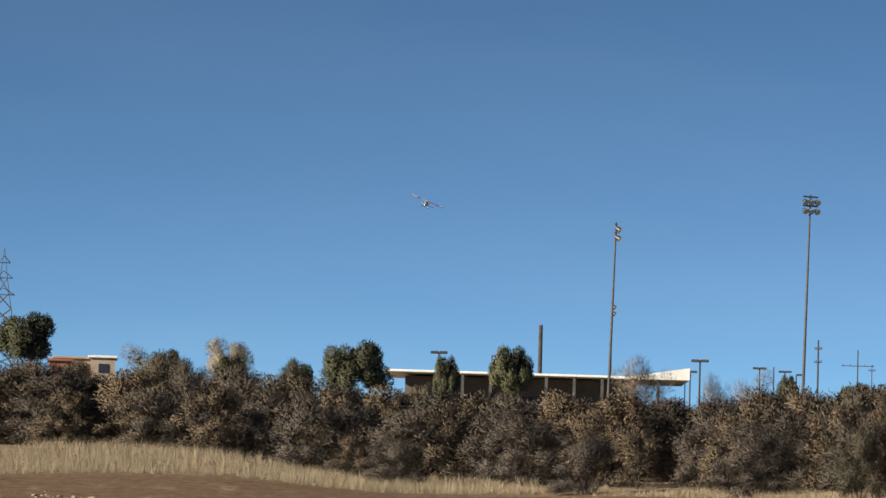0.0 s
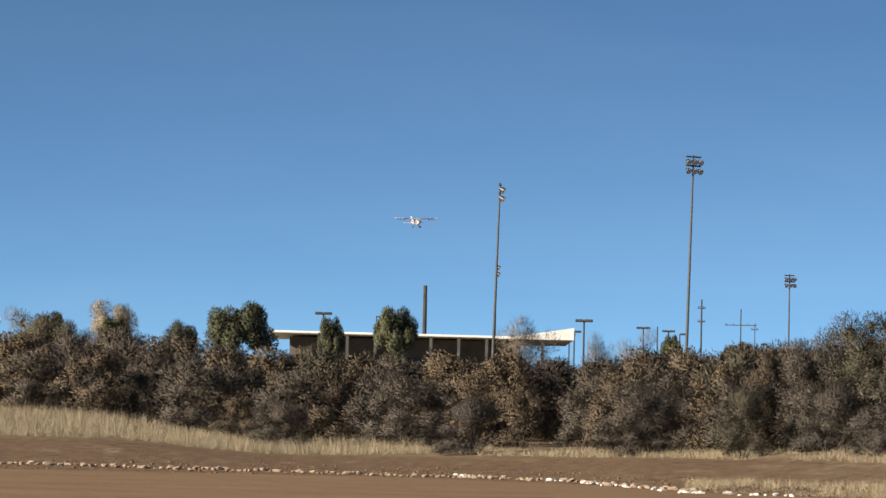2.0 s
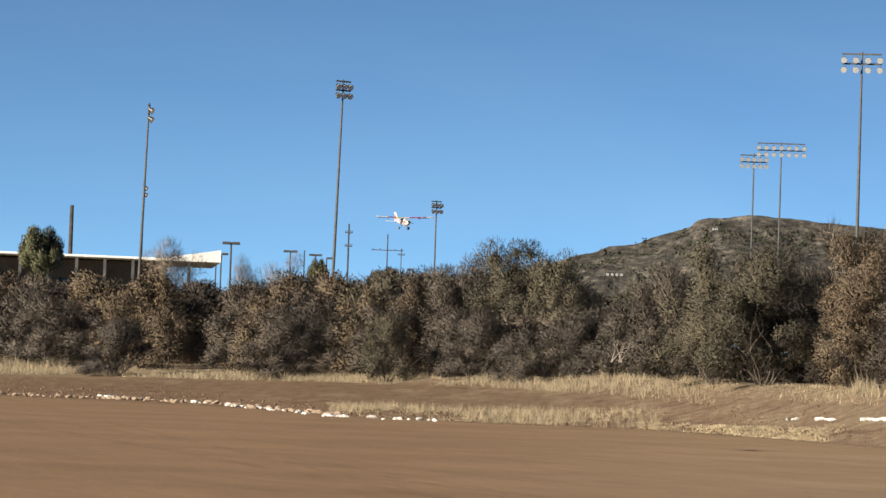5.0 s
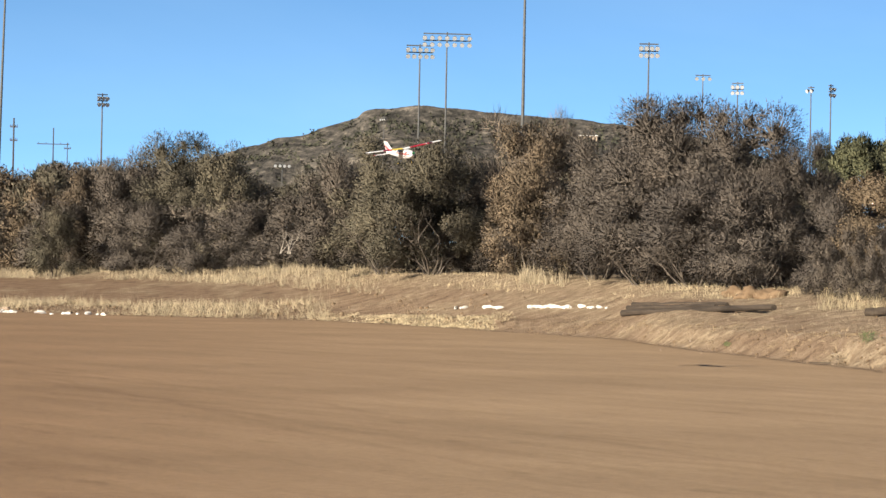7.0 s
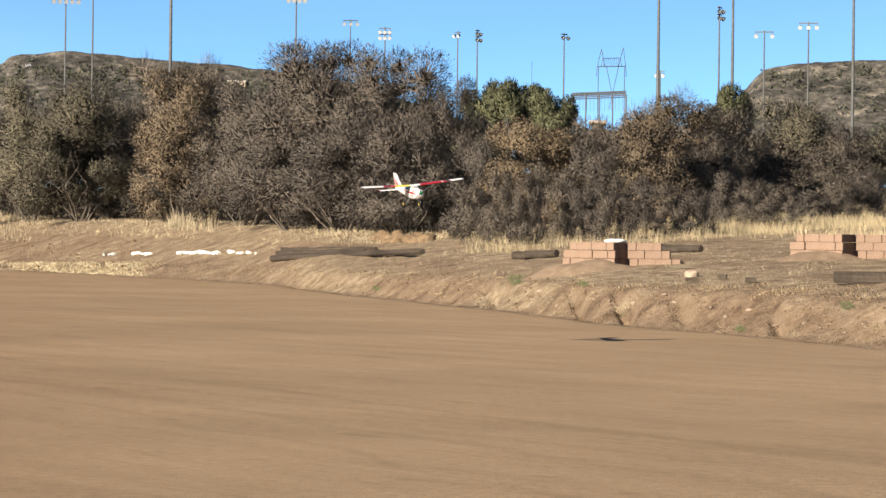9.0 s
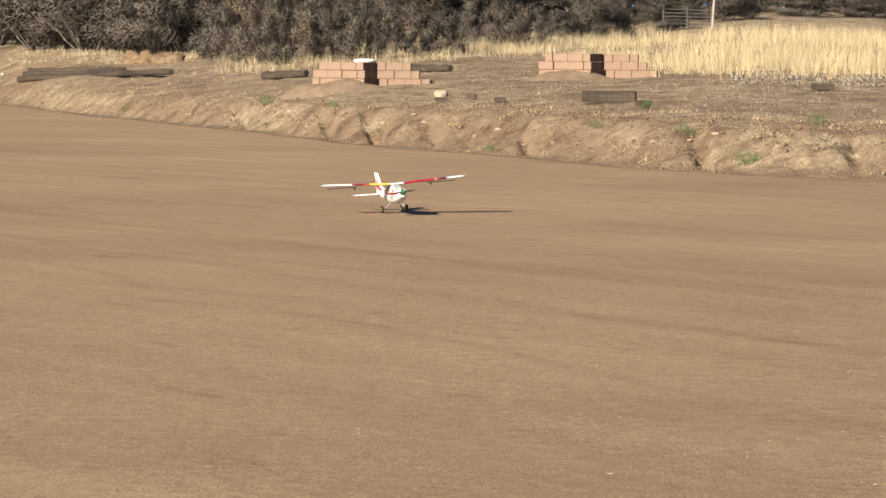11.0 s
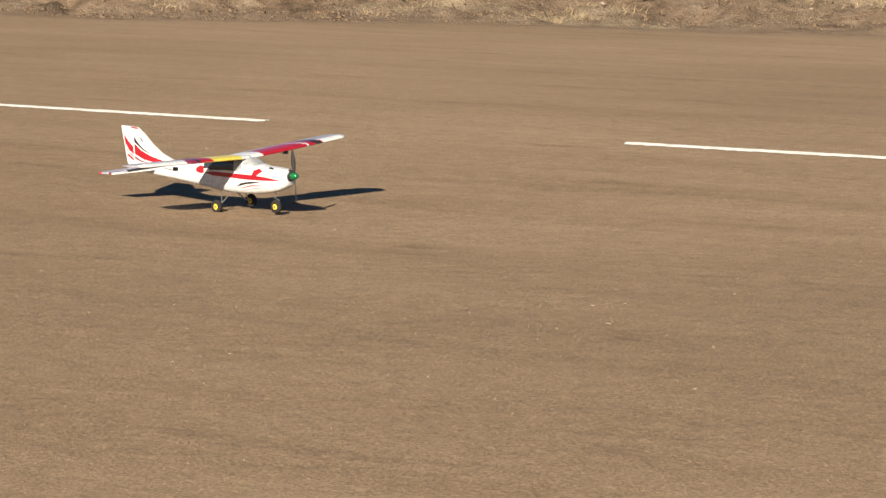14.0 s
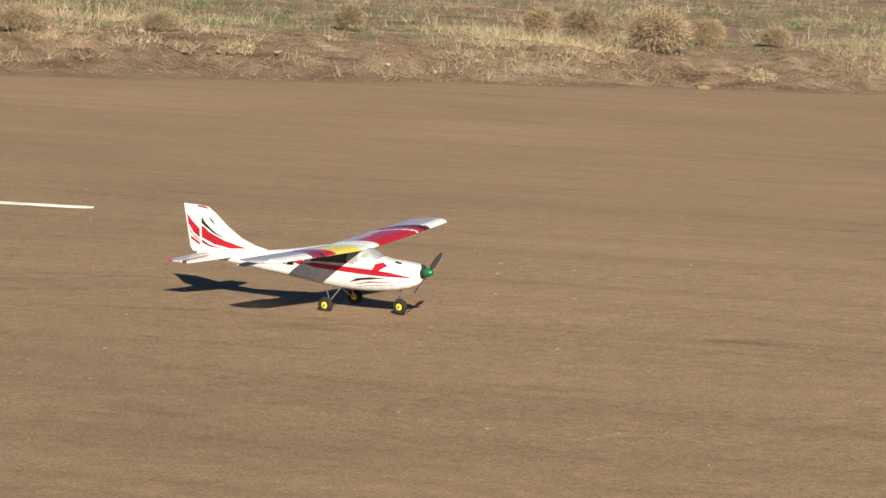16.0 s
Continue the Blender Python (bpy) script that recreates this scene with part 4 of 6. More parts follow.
plant_row([("olive", -9.45, 10, 1.01, 2.50, 2.0), ("thorn", -10.54, 6, 0.81, 1.99), ("tan", -11.34, 5, 0.61, 1.81), ("thorn", -8.51, 16, 0.61, 1.90), ("olive", -7.10, 16, 0.76, 1.94),
           ("olive", -5.95, 0, 1.15, 2.45, 2.0), ("olive", -5.1, 1, 1.2, 2.50, 2.0), ("thorn", -4.09, 10, 0.61, 2.18), ("tan", -3.21, 5, 1.15, 2.80, 2.0), ("thorn", -10.21, 1, 0.71, 1.29), ("thorn", -8.39, 3, 0.61, 1.25), ("thorn", -7.5, 8, 0.7, 1.5)])
plant_row([("thorn", -0.47, 4, 1.7, 3.27, 2.0), ("thorn", -2.15, 2, 1.1, 2.55, 2.0), ("thorn", -1.25, 4, 1.4, 3.2, 2.0), ("thorn", 0.45, 4, 1.4, 3.17, 2.0), ("thorn", 1.35, 5, 1.0, 2.66, 2.0), ("thorn", -1.3, 0, 1.1, 1.9), ("thorn", 0.6, 0, 1.1, 1.9), ("tan", -3.55, 3, 0.71, 1.9), ("thorn", -6.79, 8, 0.81, 2.17), ("thorn", -0.4, 0, 1.2, 1.9),
           ("tan", 3.03, 4, 1.15, 1.98, 2.0), ("tan", 5.28, 5, 1.35, 2.36, 2.0), ("thorn", 4.08, 3, 0.71, 1.69), ("thorn", 6.58, 11, 0.86, 2.22), ("olive", 7.63, 16, 0.86, 2.37), ("thorn", 2.07, 3, 0.71, 1.78), ("thorn", 6.19, 6, 0.71, 1.81), ("thorn", 5.35, 12, 1.25, 2.34), ("thorn", 4.55, 10, 0.9, 1.98), ("thorn", 6.1, 12, 1.0, 2.2), ("tan", 5.0, 3, 0.9, 1.9)])
# growth closing the long thicket from behind
az = -29.0
while az < -11.5:
    plant(rng.choice(["thorn", "tan", "thorn"]), az, rng.uniform(22, 30), rng.uniform(1.0, 1.3), float(np.interp(az, [-27, -21, -19, -15, -12], [1.72, 1.62, 1.45, 1.45, 1.70])) + rng.uniform(-0.08, 0.08), 0.4)
    az += rng.uniform(0.8, 1.1)
# dim growth filling the thicket from behind
az = -11.5
while az < 15:
    plant(rng.choice(["thorn", "olive", "thorn"]), az, rng.uniform(17, 26), rng.uniform(0.9, 1.1), float(np.interp(az, [-12, -9.5, -7.6, -5, 0, 3, 9, 12], [1.9, 2.0, 1.65, 2.0, 2.2, 1.75, 1.75, 2.1])) + rng.uniform(-0.1, 0.1), 0.4)
    plant("thorn", az + 0.4, rng.uniform(6, 12) + (34 if az > 8.8 else 0), rng.uniform(0.8, 0.95), float(np.interp(az, [-12, 0, 8, 12], [1.2, 1.5, 1.4, 1.6])) + rng.uniform(-0.1, 0.1), 0.4)
    az += rng.uniform(0.8, 1.0)
plant_row([("olive", 9.50, 32, 0.76, 1.81), ("olive", 10.69, 42, 1.11, 2.47), ("olive", 11.93, 46, 1.01, 2.63), ("thorn", 8.40, 10, 0.71, 1.91), ("olive", 13.4, 46, 1.0, 2.4), ("thorn", 14.9, 50, 1.1, 2.3), ("olive", 17, 50, 1.3, 2.2)])
plant_row([("thorn", 6.9, 22, 0.7, 1.5), ("olive", 7.7, 24, 0.7, 1.5), ("thorn", 8.4, 26, 0.7, 1.5), ("thorn", 4.05, 18, 0.7, 2.02), ("thorn", 4.45, 14, 0.8, 1.80), ("olive", 3.75, 14, 0.7, 1.82), ("olive", -8.75, 8, 0.8, 2.28), ("thorn", -10.0, 12, 0.8, 2.25), ("pine", 2.05, 64, 0.5, 2.45), ("pine", 2.95, 66, 0.5, 2.58)])
for k in range(15):
    plant("thorn", 1.9 + k * 0.5, -5.5 - 2 * (k % 3), 0.42, 0.78 + 0.1 * (k * 7 % 4), 0.5)
for k in range(9):
    plant(("thorn", "tan", "olive")[k % 3], -19.8 + k * 0.68, 32 + 5 * (k % 2), 0.72, 1.42 + 0.05 * (k % 3), 0.5)
# thorns added to stand for shade under the trees; olive is the gate bush
plant_row([("thorn", 8.75, -3, 0.6, 1.15), ("thorn", 9.7, -5, 0.5, 1.0), ("olive", 10.15, -7, 0.38, 0.95), ("thorn", 10.9, -4, 0.7, 1.2), ("thorn", 12.1, -3, 0.7, 1.25), ("thorn", 13.3, -3, 0.7, 1.2), ("thorn", 14.5, -3, 0.7, 1.2), ("thorn", 15.8, -3, 0.8, 1.2), ("thorn", 17.2, -3, 0.8, 1.2)])
plant_row([("pine", -20.76, 70, 0.63, 2.43), ("pine", -18.04, 60, 0.40, 2.42), ("pine", -21.88, 75, 0.30, 2.08), ("pine", -23.05, 80, 0.28, 2.13), ("pine", -24.17, 70, 0.30, 2.20), ("bare", -24.57, 90, 0.42, 2.27), ("pale", -23.08, 140, 0.48, 2.43),
           ("pine", -19.19, 62, 0.24, 2.22), ("bare", -15.71, 45, 0.56, 2.27), ("bare", -13.69, 60, 0.40, 2.11), ("bare", -14.39, 60, 0.25, 2.03), ("pine", -11.93, 90, 0.35, 1.94), ("pine", -13.09, 90, 0.20, 2.04), ("pine", -26.70, 80, 0.63, 2.77)])
plant_row([("pine", 2.46, 60, 0.63, 2.66), ("pine", 3.32, 58, 0.56, 2.49), ("pine", 6.48, 80, 0.45, 2.62), ("bare", -3.60, 45, 0.95, 2.96), ("bare", -2.74, 22, 0.45, 2.98), ("bare", 5.13, 60, 0.70, 2.55)])


# ---- things along the airstrip ----
def frame_between(a, b):
    """A pose at a whose x axis runs level towards b."""
    d = Vector((b.x - a.x, b.y - a.y, 0)).normalized()
    return Matrix(((d.x, -d.y, 0, a.x), (d.y, d.x, 0, a.y), (0, 0, 1, a.z), (0, 0, 0, 1)))


def chalk_line(az0, el0, az1, el1):
    a, _ = on_ground(az0, el0)
    b, _ = on_ground(az1, el1)
    L = (b - a).length
    rng = np.random.default_rng(int(L * 100))
    m = frame_between(Vector((a.x, a.y, 0.0)), Vector((b.x, b.y, 0.0)))
    xs = np.linspace(0, L, 120)
    bm = bmesh.new()
    rows = []
    for i, x in enumerate(xs):
        w = 0.095 * (0.35 if i in (0, 119) else 1.0) * rng.uniform(0.82, 1.12)
        c = rng.normal(0, 0.004)
        row = []
        for y, lift in ((c - w, 0.003), (c, 0.009), (c + w, 0.003)):
            q = m @ Vector((x, y, 0))
            row.append(bm.verts.new((x, y, lift + float(height(math.degrees(math.atan2(q.x, q.y)), math.hypot(q.x, q.y))))))
        rows.append(row)
    for p, q in zip(rows, rows[1:]):
        for k in (0, 1):
            bm.faces.new((p[k], q[k], q[k + 1], p[k + 1]))
    ob = part("chalk_line", bm, M_CHALK)
    ob.matrix_basis = m
    tagged(ob, "white chalk centre line dash on the dirt airstrip", "line", "airstrip centre line", "structure")


chalk_line(14.16, -3.75, 21.92, -4.18)
chalk_line(28.36, -4.48, 40.61, -4.81)


def tyre(p, tilt, turn, label, outer=0.33, width=0.22, group=""):
    """A car tyre lying on its side: tread with grooves, sidewalls and an open centre."""
    bm = bmesh.new()
    prof = [(0.60, -0.42), (0.66, -0.5), (0.82, -0.52), (0.95, -0.44), (1.0, -0.30), (0.985, -0.17), (1.0, -0.15), (1.0, 0.0), (0.985, 0.02), (1.0, 0.04), (1.0, 0.30), (0.95, 0.44), (0.82, 0.52), (0.66, 0.5), (0.60, 0.42), (0.68, 0.36), (0.90, 0.26), (0.93, 0.0), (0.90, -0.26), (0.68, -0.36)]
    n = 40
    rings = []
    for i in range(n):
        q = 2 * math.pi * i / n
        rings.append([bm.verts.new((math.cos(q) * r * outer, math.sin(q) * r * outer, h * width)) for r, h in prof])
    for i in range(n):
        a, b = rings[i], rings[(i + 1) % n]
        for k in range(len(prof)):
            bm.faces.new((a[k], b[k], b[(k + 1) % len(prof)], a[(k + 1) % len(prof)]))
    ob = part("tyre", bm, M_TYRE, smooth=True)
    ob.matrix_basis = Matrix.Translation(p) @ Matrix.Rotation(radians(turn), 4, "Z") @ Matrix.Rotation(radians(tilt), 4, "X") @ Matrix.Translation((0, 0, width * 0.5))
    return tagged(ob, label, "tyre", group)


p, d = on_ground(15.64, -1.96)
ob = tyre(p + Vector((0, 0, 0.02)), 17, -12, "old black car tyre lying on the dirt bank", 0.30, 0.20)
lean = Matrix.Rotation(radians(-9), 4, Vector((math.sin(radians(15.6)), math.cos(radians(15.6)), 0)))
ob.matrix_basis = Matrix.Translation(p) @ lean @ Matrix.Translation(-p) @ ob.matrix_basis

# stack of tyres beside the concrete block
q, d = on_ground(19.75, -0.13)
for i, (dx, dy, k, tl) in enumerate([(-0.9, 0, 0, 2), (0.1, 0.1, 0, 0), (1.0, 0, 0, 3), (2.0, 0.2, 0, 1), (-0.4, 0.1, 1, 5), (0.6, 0, 1, -3), (1.6, 0.1, 1, 3), (0.1, 0.1, 2, -5), (1.1, 0.1, 2, 4), (0.6, 0.1, 3, 2)]):
    tyre(q + Vector((dx * 0.8, dy - dx * 0.25, 0.27 * k)), tl, 20 * i, "worn black tyre in a stack by the concrete block", 0.42, 0.26, "tyre stack")
    
a, d = on_ground(16.78, -0.19)
b = place(18.46, d)
bm = bmesh.new()
L = (b - a).length
prof = [(0, 0), (L, 0), (L, 1.1), (1.0, 1.1)]
vs = [[bm.verts.new((x, y, z)) for x, z in prof] for y in (0, 1.3)]
bm.faces.new(vs[0]), bm.faces.new(vs[1][::-1])
for k in range(4):
    bm.faces.new((vs[0][k], vs[1][k], vs[1][(k + 1) % 4], vs[0][(k + 1) % 4]))
bmesh.ops.bevel(bm, geom=list(bm.edges), offset=0.03, segments=2, affect="EDGES")
ob = part("concrete_ramp", bm, M_CONCRETE)
ob.matrix_basis = frame_between(a + Vector((0, 0, -0.06)), b + Vector((0, 0, -0.06)))
tagged(ob, "pale concrete ramp block with a sloping end", "ramp")
box = thing("utility_box", frame_between(b + Vector((0, 0, -0.05)), b + (b - a)), "grey steel box beside the concrete ramp", "box")
bm = bmesh.new()
add_box(bm, (0.78, 0.9, 1.15), Matrix.Translation((0.45, 0.5, 0.57)), 0.02)
part("body", bm, M_STEEL, box)
bm = bmesh.new()
add_box(bm, (0.10, 0.02, 0.12), Matrix.Translation((0.66, 0.04, 0.28)), 0.005)
part("plate", bm, M_RUST, box)


def block_wall(az, el, label, seed):
    """A low corner of dry-laid blocks: a thick wing with its end turned from the sun, and a stepped one."""
    p, _ = on_ground(az, el)
    ob = thing("block_wall", Matrix.Translation(p + Vector((0, 0, -0.18))) @ Matrix.Rotation(radians(-az), 4, "Z"), label, "wall", "unfinished block walls")
    bw, bh, bd = 0.363, 0.175, 0.30
    shapes = {}
    for w in (1.0, 0.5):
        bm = bmesh.new()
        add_box(bm, (bw * w - 0.005, bd, bh - 0.005), Matrix(), 0.008)
        shapes[w] = bpy.data.meshes.new("block")
        bm.to_mesh(shapes[w])
        bm.free()
        shapes[w].materials.append(M_BLOCK)
    rng = random.Random(seed)

    def course(x0, y0, turn, widths, k):
        d = 0.0
        for w in widths:
            o = new("block", shapes[w])
            o.parent = ob
            m = d + bw * w / 2
            o.matrix_basis = Matrix.Translation((x0 + m * math.cos(turn), y0 + m * math.sin(turn), bh * (k + 0.5))) @ Matrix.Rotation(turn + rng.uniform(-0.02, 0.02), 4, "Z") @ Matrix.Translation((rng.uniform(-0.006, 0.006), rng.uniform(-0.014, 0.014), 0))
            d += bw * w

    # thick wing: three rows of blocks laid in bond, a few missing from its top
    turn = radians(-28)
    for k in range(4):
        for row in range(3):
            back = 0.15 + 0.307 * row
            widths = [[1.0, 1.0, 1.0, 0.5], [0.5, 1.0, 1.0, 1.0], [1.0, 1.0, 1.0, 0.5], [0.5, 1.0, 1.0, 0.5]][k]
            shift = [0.0, 0.0, 0.0, 0.16][k]
            course(-1.475 + back * math.sin(-turn) + shift * math.cos(turn), 0.51 + back * math.cos(turn) + shift * math.sin(turn), turn, widths, k)
    # stepped wing
    for k, widths in enumerate(([1.0, 1.0, 1.0, 0.5], [0.5, 1.0, 1.0, 0.5], [1.0, 1.0, 0.5], [0.5, 1.0, 0.5])):
        course(-0.06 + (0.04 if k == 1 else 0.0), 0.20, radians(-4), widths, k)
    return ob


block_wall(4.74, -0.61, "low stepped corner of salmon concrete blocks on bare earth", 3)
block_wall(8.78, -0.43, "second stepped corner of salmon concrete blocks", 4)


def heap(az, el, size, material, label, name="earth_mound", seed=1, rough=0.25, sink=0.35):
    p, d = on_ground(az, el)
    bm = bmesh.new()
    add_lump(bm, size, Matrix(), rough, seed, 4 if max(size) > 1 else 3)
    ob = part(name, bm, material, smooth=True)
    ob.matrix_basis = Matrix.Translation(p + Vector((0, 0, size[2] * (0.5 - sink)))) @ Matrix.Rotation(radians(-az), 4, "Z")
    return tagged(ob, label, name.replace("_", " "))


def mound(az, d, wide, deep, high, label, seed):
    """A low slumped pile of earth that runs out into the ground."""
    p = place(az, d)
    bm = bmesh.new()
    rings, n = [], 40
    for i in range(13):
        u = i / 12
        ring = []
        for k in range(n):
            q = 2 * math.pi * k / n
            x, y = p.x + math.cos(q) * wide / 2 * u, p.y + math.sin(q) * deep / 2 * u
            bump = noise.noise(Vector((x * 1.7, y * 1.7, seed))) * 0.36 + noise.noise(Vector((x * 6, y * 6, seed))) * 0.10
            s = min(1.0, (1 - u) / 0.72)
            z = high * s * s * (3 - 2 * s) * (1 + bump)
            g = float(height(math.degrees(math.atan2(x, y)), math.hypot(x, y)))
            ring.append(bm.verts.new((x - p.x, y - p.y, g - p.z + z + 0.03 - 0.10 * u)))
        rings.append(ring)
    for a_, b_ in zip(rings, rings[1:]):
        for k in range(n):
            bm.faces.new((a_[k], b_[k], b_[(k + 1) % n], a_[(k + 1) % n]))
    ob = part("earth_mound", bm, M_MOUND, smooth=True)
    ob.matrix_basis = Matrix.Translation(p)
    return tagged(ob, label, "earth mound")


mound(3.85, 68.5, 3.0, 1.9, 0.22, "smooth mound of tan earth against the block wall", 3)
mound(8.05, 68.5, 2.6, 1.8, 0.16, "smooth mound of tan earth against the second block wall", 4)
heap(5.82, -0.78, (0.30, 0.28, 0.24), M_ROCK, "pale rounded boulder on the dirt field", "boulder", 5, 0.14)
heap(0.35, -0.20, (0.7, 0.5, 0.42), M_CLOD, "heap of broken earth clods near the scrub", "earth_clod", 6, 0.42)
heap(0.62, -0.22, (0.9, 0.6, 0.5), M_CLOD, "heap of broken earth clods near the scrub", "earth_clod", 7, 0.42)
heap(0.95, -0.21, (1.0, 0.6, 0.42), M_CLOD, "heap of broken earth clods near the scrub", "earth_clod", 8, 0.42)
heap(51.35, -2.17, (0.20, 0.15, 0.11), M_CLOD, "brown lump of earth at the foot of the bank", "rock", 9)

# cement sack on the wall
p, d = on_ground(4.74, -0.61)
bm = bmesh.new()
add_lump(bm, (0.46, 0.34, 0.11), Matrix(), 0.14, 12, 3)
ob = part("sandbag", bm, M_STONE, smooth=True)
ob.matrix_basis = Matrix.Translation(p + Vector((-0.30, 0.52, 0.175 * 3 + 0.02))) @ Matrix.Rotation(0.2, 4, "Z")
tagged(ob, "white sack slumped on top of the block wall", "sack")


def log(a, b, thick, label, lift=0.0):
    """A crooked tapered trunk lying on the ground between two sight lines."""
    a, b = on_ground(*a)[0], on_ground(*b)[0]
    hump = 0.0
    for i in range(1, 12):
        p = a.lerp(b, i / 12)
        hump = max(hump, float(height(math.degrees(math.atan2(p.x, p.y)), math.hypot(p.x, p.y))) - p.z)
    a, b = a + Vector((0, 0, hump * 0.25 - 0.02 + lift)), b + Vector((0, 0, hump * 0.25 - 0.02 + lift))
    L = (b - a).length
    rng = np.random.default_rng(int(L * 1000))
    bm = bmesh.new()
    rings, n = [], 12
    for i in range(n + 1):
        x = L * i / n
        rr = thick * (1 - 0.22 * i / n) * rng.uniform(0.93, 1.05)
        cy, cz = rng.normal(0, 0.012), rng.normal(0, 0.008)
        rings.append([bm.verts.new((x, cy + math.cos(k * math.pi / 6) * rr * rng.uniform(0.94, 1.06), thick + cz + math.sin(k * math.pi / 6) * rr * rng.uniform(0.94, 1.06))) for k in range(12)])
    for p0, p1 in zip(rings, rings[1:]):
        for k in range(12):
            bm.faces.new((p0[k], p1[k], p1[(k + 1) % 12], p0[(k + 1) % 12]))
    bm.faces.new(rings[0][::-1]), bm.faces.new(rings[-1])
    ob = part("log", bm, M_TIMBER)
    ob.matrix_basis = frame_between(a, b) @ Matrix.Rotation(-math.atan2(b.z - a.z, L), 4, "Y")
    return tagged(ob, label, "log", "felled logs")


log((-1.667, -0.60), (1.01, -0.46), 0.105, "long weathered grey log lying on the dirt")
log((-1.58, -0.50), (0.0, -0.44), 0.08, "weathered grey log lying on the dirt", 0.02)
log((-1.49, -0.42), (0.19, -0.375), 0.065, "weathered log lying behind the others")
log((2.66, -0.50), (3.42, -0.46), 0.11, "short dark log half sunk in the dirt")
log((5.25, -0.34), (5.98, -0.33), 0.10, "round log lying behind the block wall")


def beam(az, el, size, turn, label):
    p, d = on_ground(az, el)
    bm = bmesh.new()
    add_box(bm, size, Matrix.Translation((0, 0, size[2] / 2 - 0.015)), min(size) * 0.08)
    ob = part("timber_beam", bm, M_TIMBER)
    ob.matrix_basis = Matrix.Translation(p + Vector((0, 0, 0.03))) @ Matrix.Rotation(radians(turn - az), 4, "Z")
    return tagged(ob, label, "beam")


beam(8.82, -0.86, (0.95, 0.22, 0.20), -6, "weathered railway sleeper lying on the dirt")
beam(5.82, -0.87, (0.22, 0.12, 0.07), 10, "small scrap of dark timber")
beam(6.37, -0.83, (0.17, 0.12, 0.08), -10, "small scrap of dark timber")
beam(6.87, -0.88, (0.20, 0.14, 0.09), 5, "small scrap of dark timber")
beam(9.44, -0.94, (0.25, 0.16, 0.10), 25, "small scrap of dark timber")
beam(2.0, -1.37, (0.8, 0.10, 0.02), 4, "dark strip of board at the foot of the bank")
beam(12.6, -0.60, (0.4, 0.2, 0.12), 12, "broken brown timber end on the field")

p, d = on_ground(16.75, -1.17)
bm = bmesh.new()
add_tube(bm, (0, 0, -0.1), (0.01, 0, 0.19), 0.03, 0.028, 8)
ob = part("marker_stake", bm, M_RUST)
ob.matrix_basis = Matrix.Translation(p)
tagged(ob, "short dark stake standing in the dirt field", "stake")


def stones(name, label, category, spots, material, lo, hi, seed, group):
    """Scattered stones, each a thing of its own, on a few shared shapes."""
    rng = random.Random(seed)
    shapes = []
    for k in range(5):
        bm = bmesh.new()
        add_lump(bm, (1, rng.uniform(0.6, 0.9), rng.uniform(0.45, 0.7)), Matrix(), 0.22, seed + k * 3, 2)
        me = bpy.data.meshes.new(name)
        bm.to_mesh(me)
        bm.free()
        me.materials.append(material)
        shapes.append(me)
    for az_, el_ in spots:
        p, d = on_ground(az_, el_)
        s = rng.uniform(lo, hi)
        ob = new(name, rng.choice(shapes))
        ob.matrix_basis = Matrix.LocRotScale(p + Vector((0, 0, s * 0.12)), Euler((rng.uniform(-0.3, 0.3), rng.uniform(-0.3, 0.3), rng.uniform(0, 6))), Vector((s * rng.uniform(1.0, 1.6), s, s)))
        tagged(ob, label, category, group)


rs = random.Random(8)
spread = lambda a0, e0, a1, e1, n, j: [(a0 + (a1 - a0) * (i + rs.uniform(0.1, 0.9)) / n, e0 + (e1 - e0) * (i + 0.5) / n + rs.uniform(-j, j)) for i in range(n)]
stones("white_stone", "whitewashed stone marking the airstrip edge", "stone",
       spread(-15.25, -0.57, -14.95, -0.56, 5, 0.01) + spread(-14.65, -0.60, -13.6, -0.66, 16, 0.012) + spread(-12.95, -0.73, -12.5, -0.73, 8, 0.008)
       + spread(-16.9, -0.51, -16.6, -0.52, 4, 0.01) + spread(-13.4, -0.68, -13.2, -0.70, 4, 0.01) + spread(-12.2, -0.74, -10.8, -0.74, 9, 0.01), M_STONE, 0.15, 0.31, 3, "whitewashed edge stones")
stones("white_stone", "whitewashed stone on the bare dirt", "stone",
       spread(-4.66, -0.52, -4.45, -0.51, 3, 0.004) + spread(-4.2, -0.49, -3.85, -0.49, 5, 0.008) + spread(-3.36, -0.47, -2.62, -0.46, 17, 0.008) + spread(-2.45, -0.45, -1.95, -0.47, 8, 0.01), M_STONE, 0.14, 0.28, 4, "whitewashed stones")
stones("edge_rock", "brown rock in the row along the airstrip edge", "rock", spread(-26.5, -0.45, -15.3, -0.56, 120, 0.016) + spread(-15.0, -0.57, -12.6, -0.72, 30, 0.02), M_ROCK, 0.16, 0.42, 5, "airstrip edge rocks")
stones("bank_rock", "small pale rock on the dirt bank", "rock", spread(-2, -1.0, 12, -1.7, 34, 0.25) + spread(12, -1.7, 50, -1.8, 46, 0.35), M_ROCK, 0.04, 0.11, 6, "rocks on the bank")
stones("pebble", "small pale pebble on the packed dirt", "pebble", [(rs.uniform(8, 53), rs.uniform(-9.2, -3.0)) for i in range(110)], M_ROCK, 0.006, 0.017, 7, "pebbles on the airstrip")


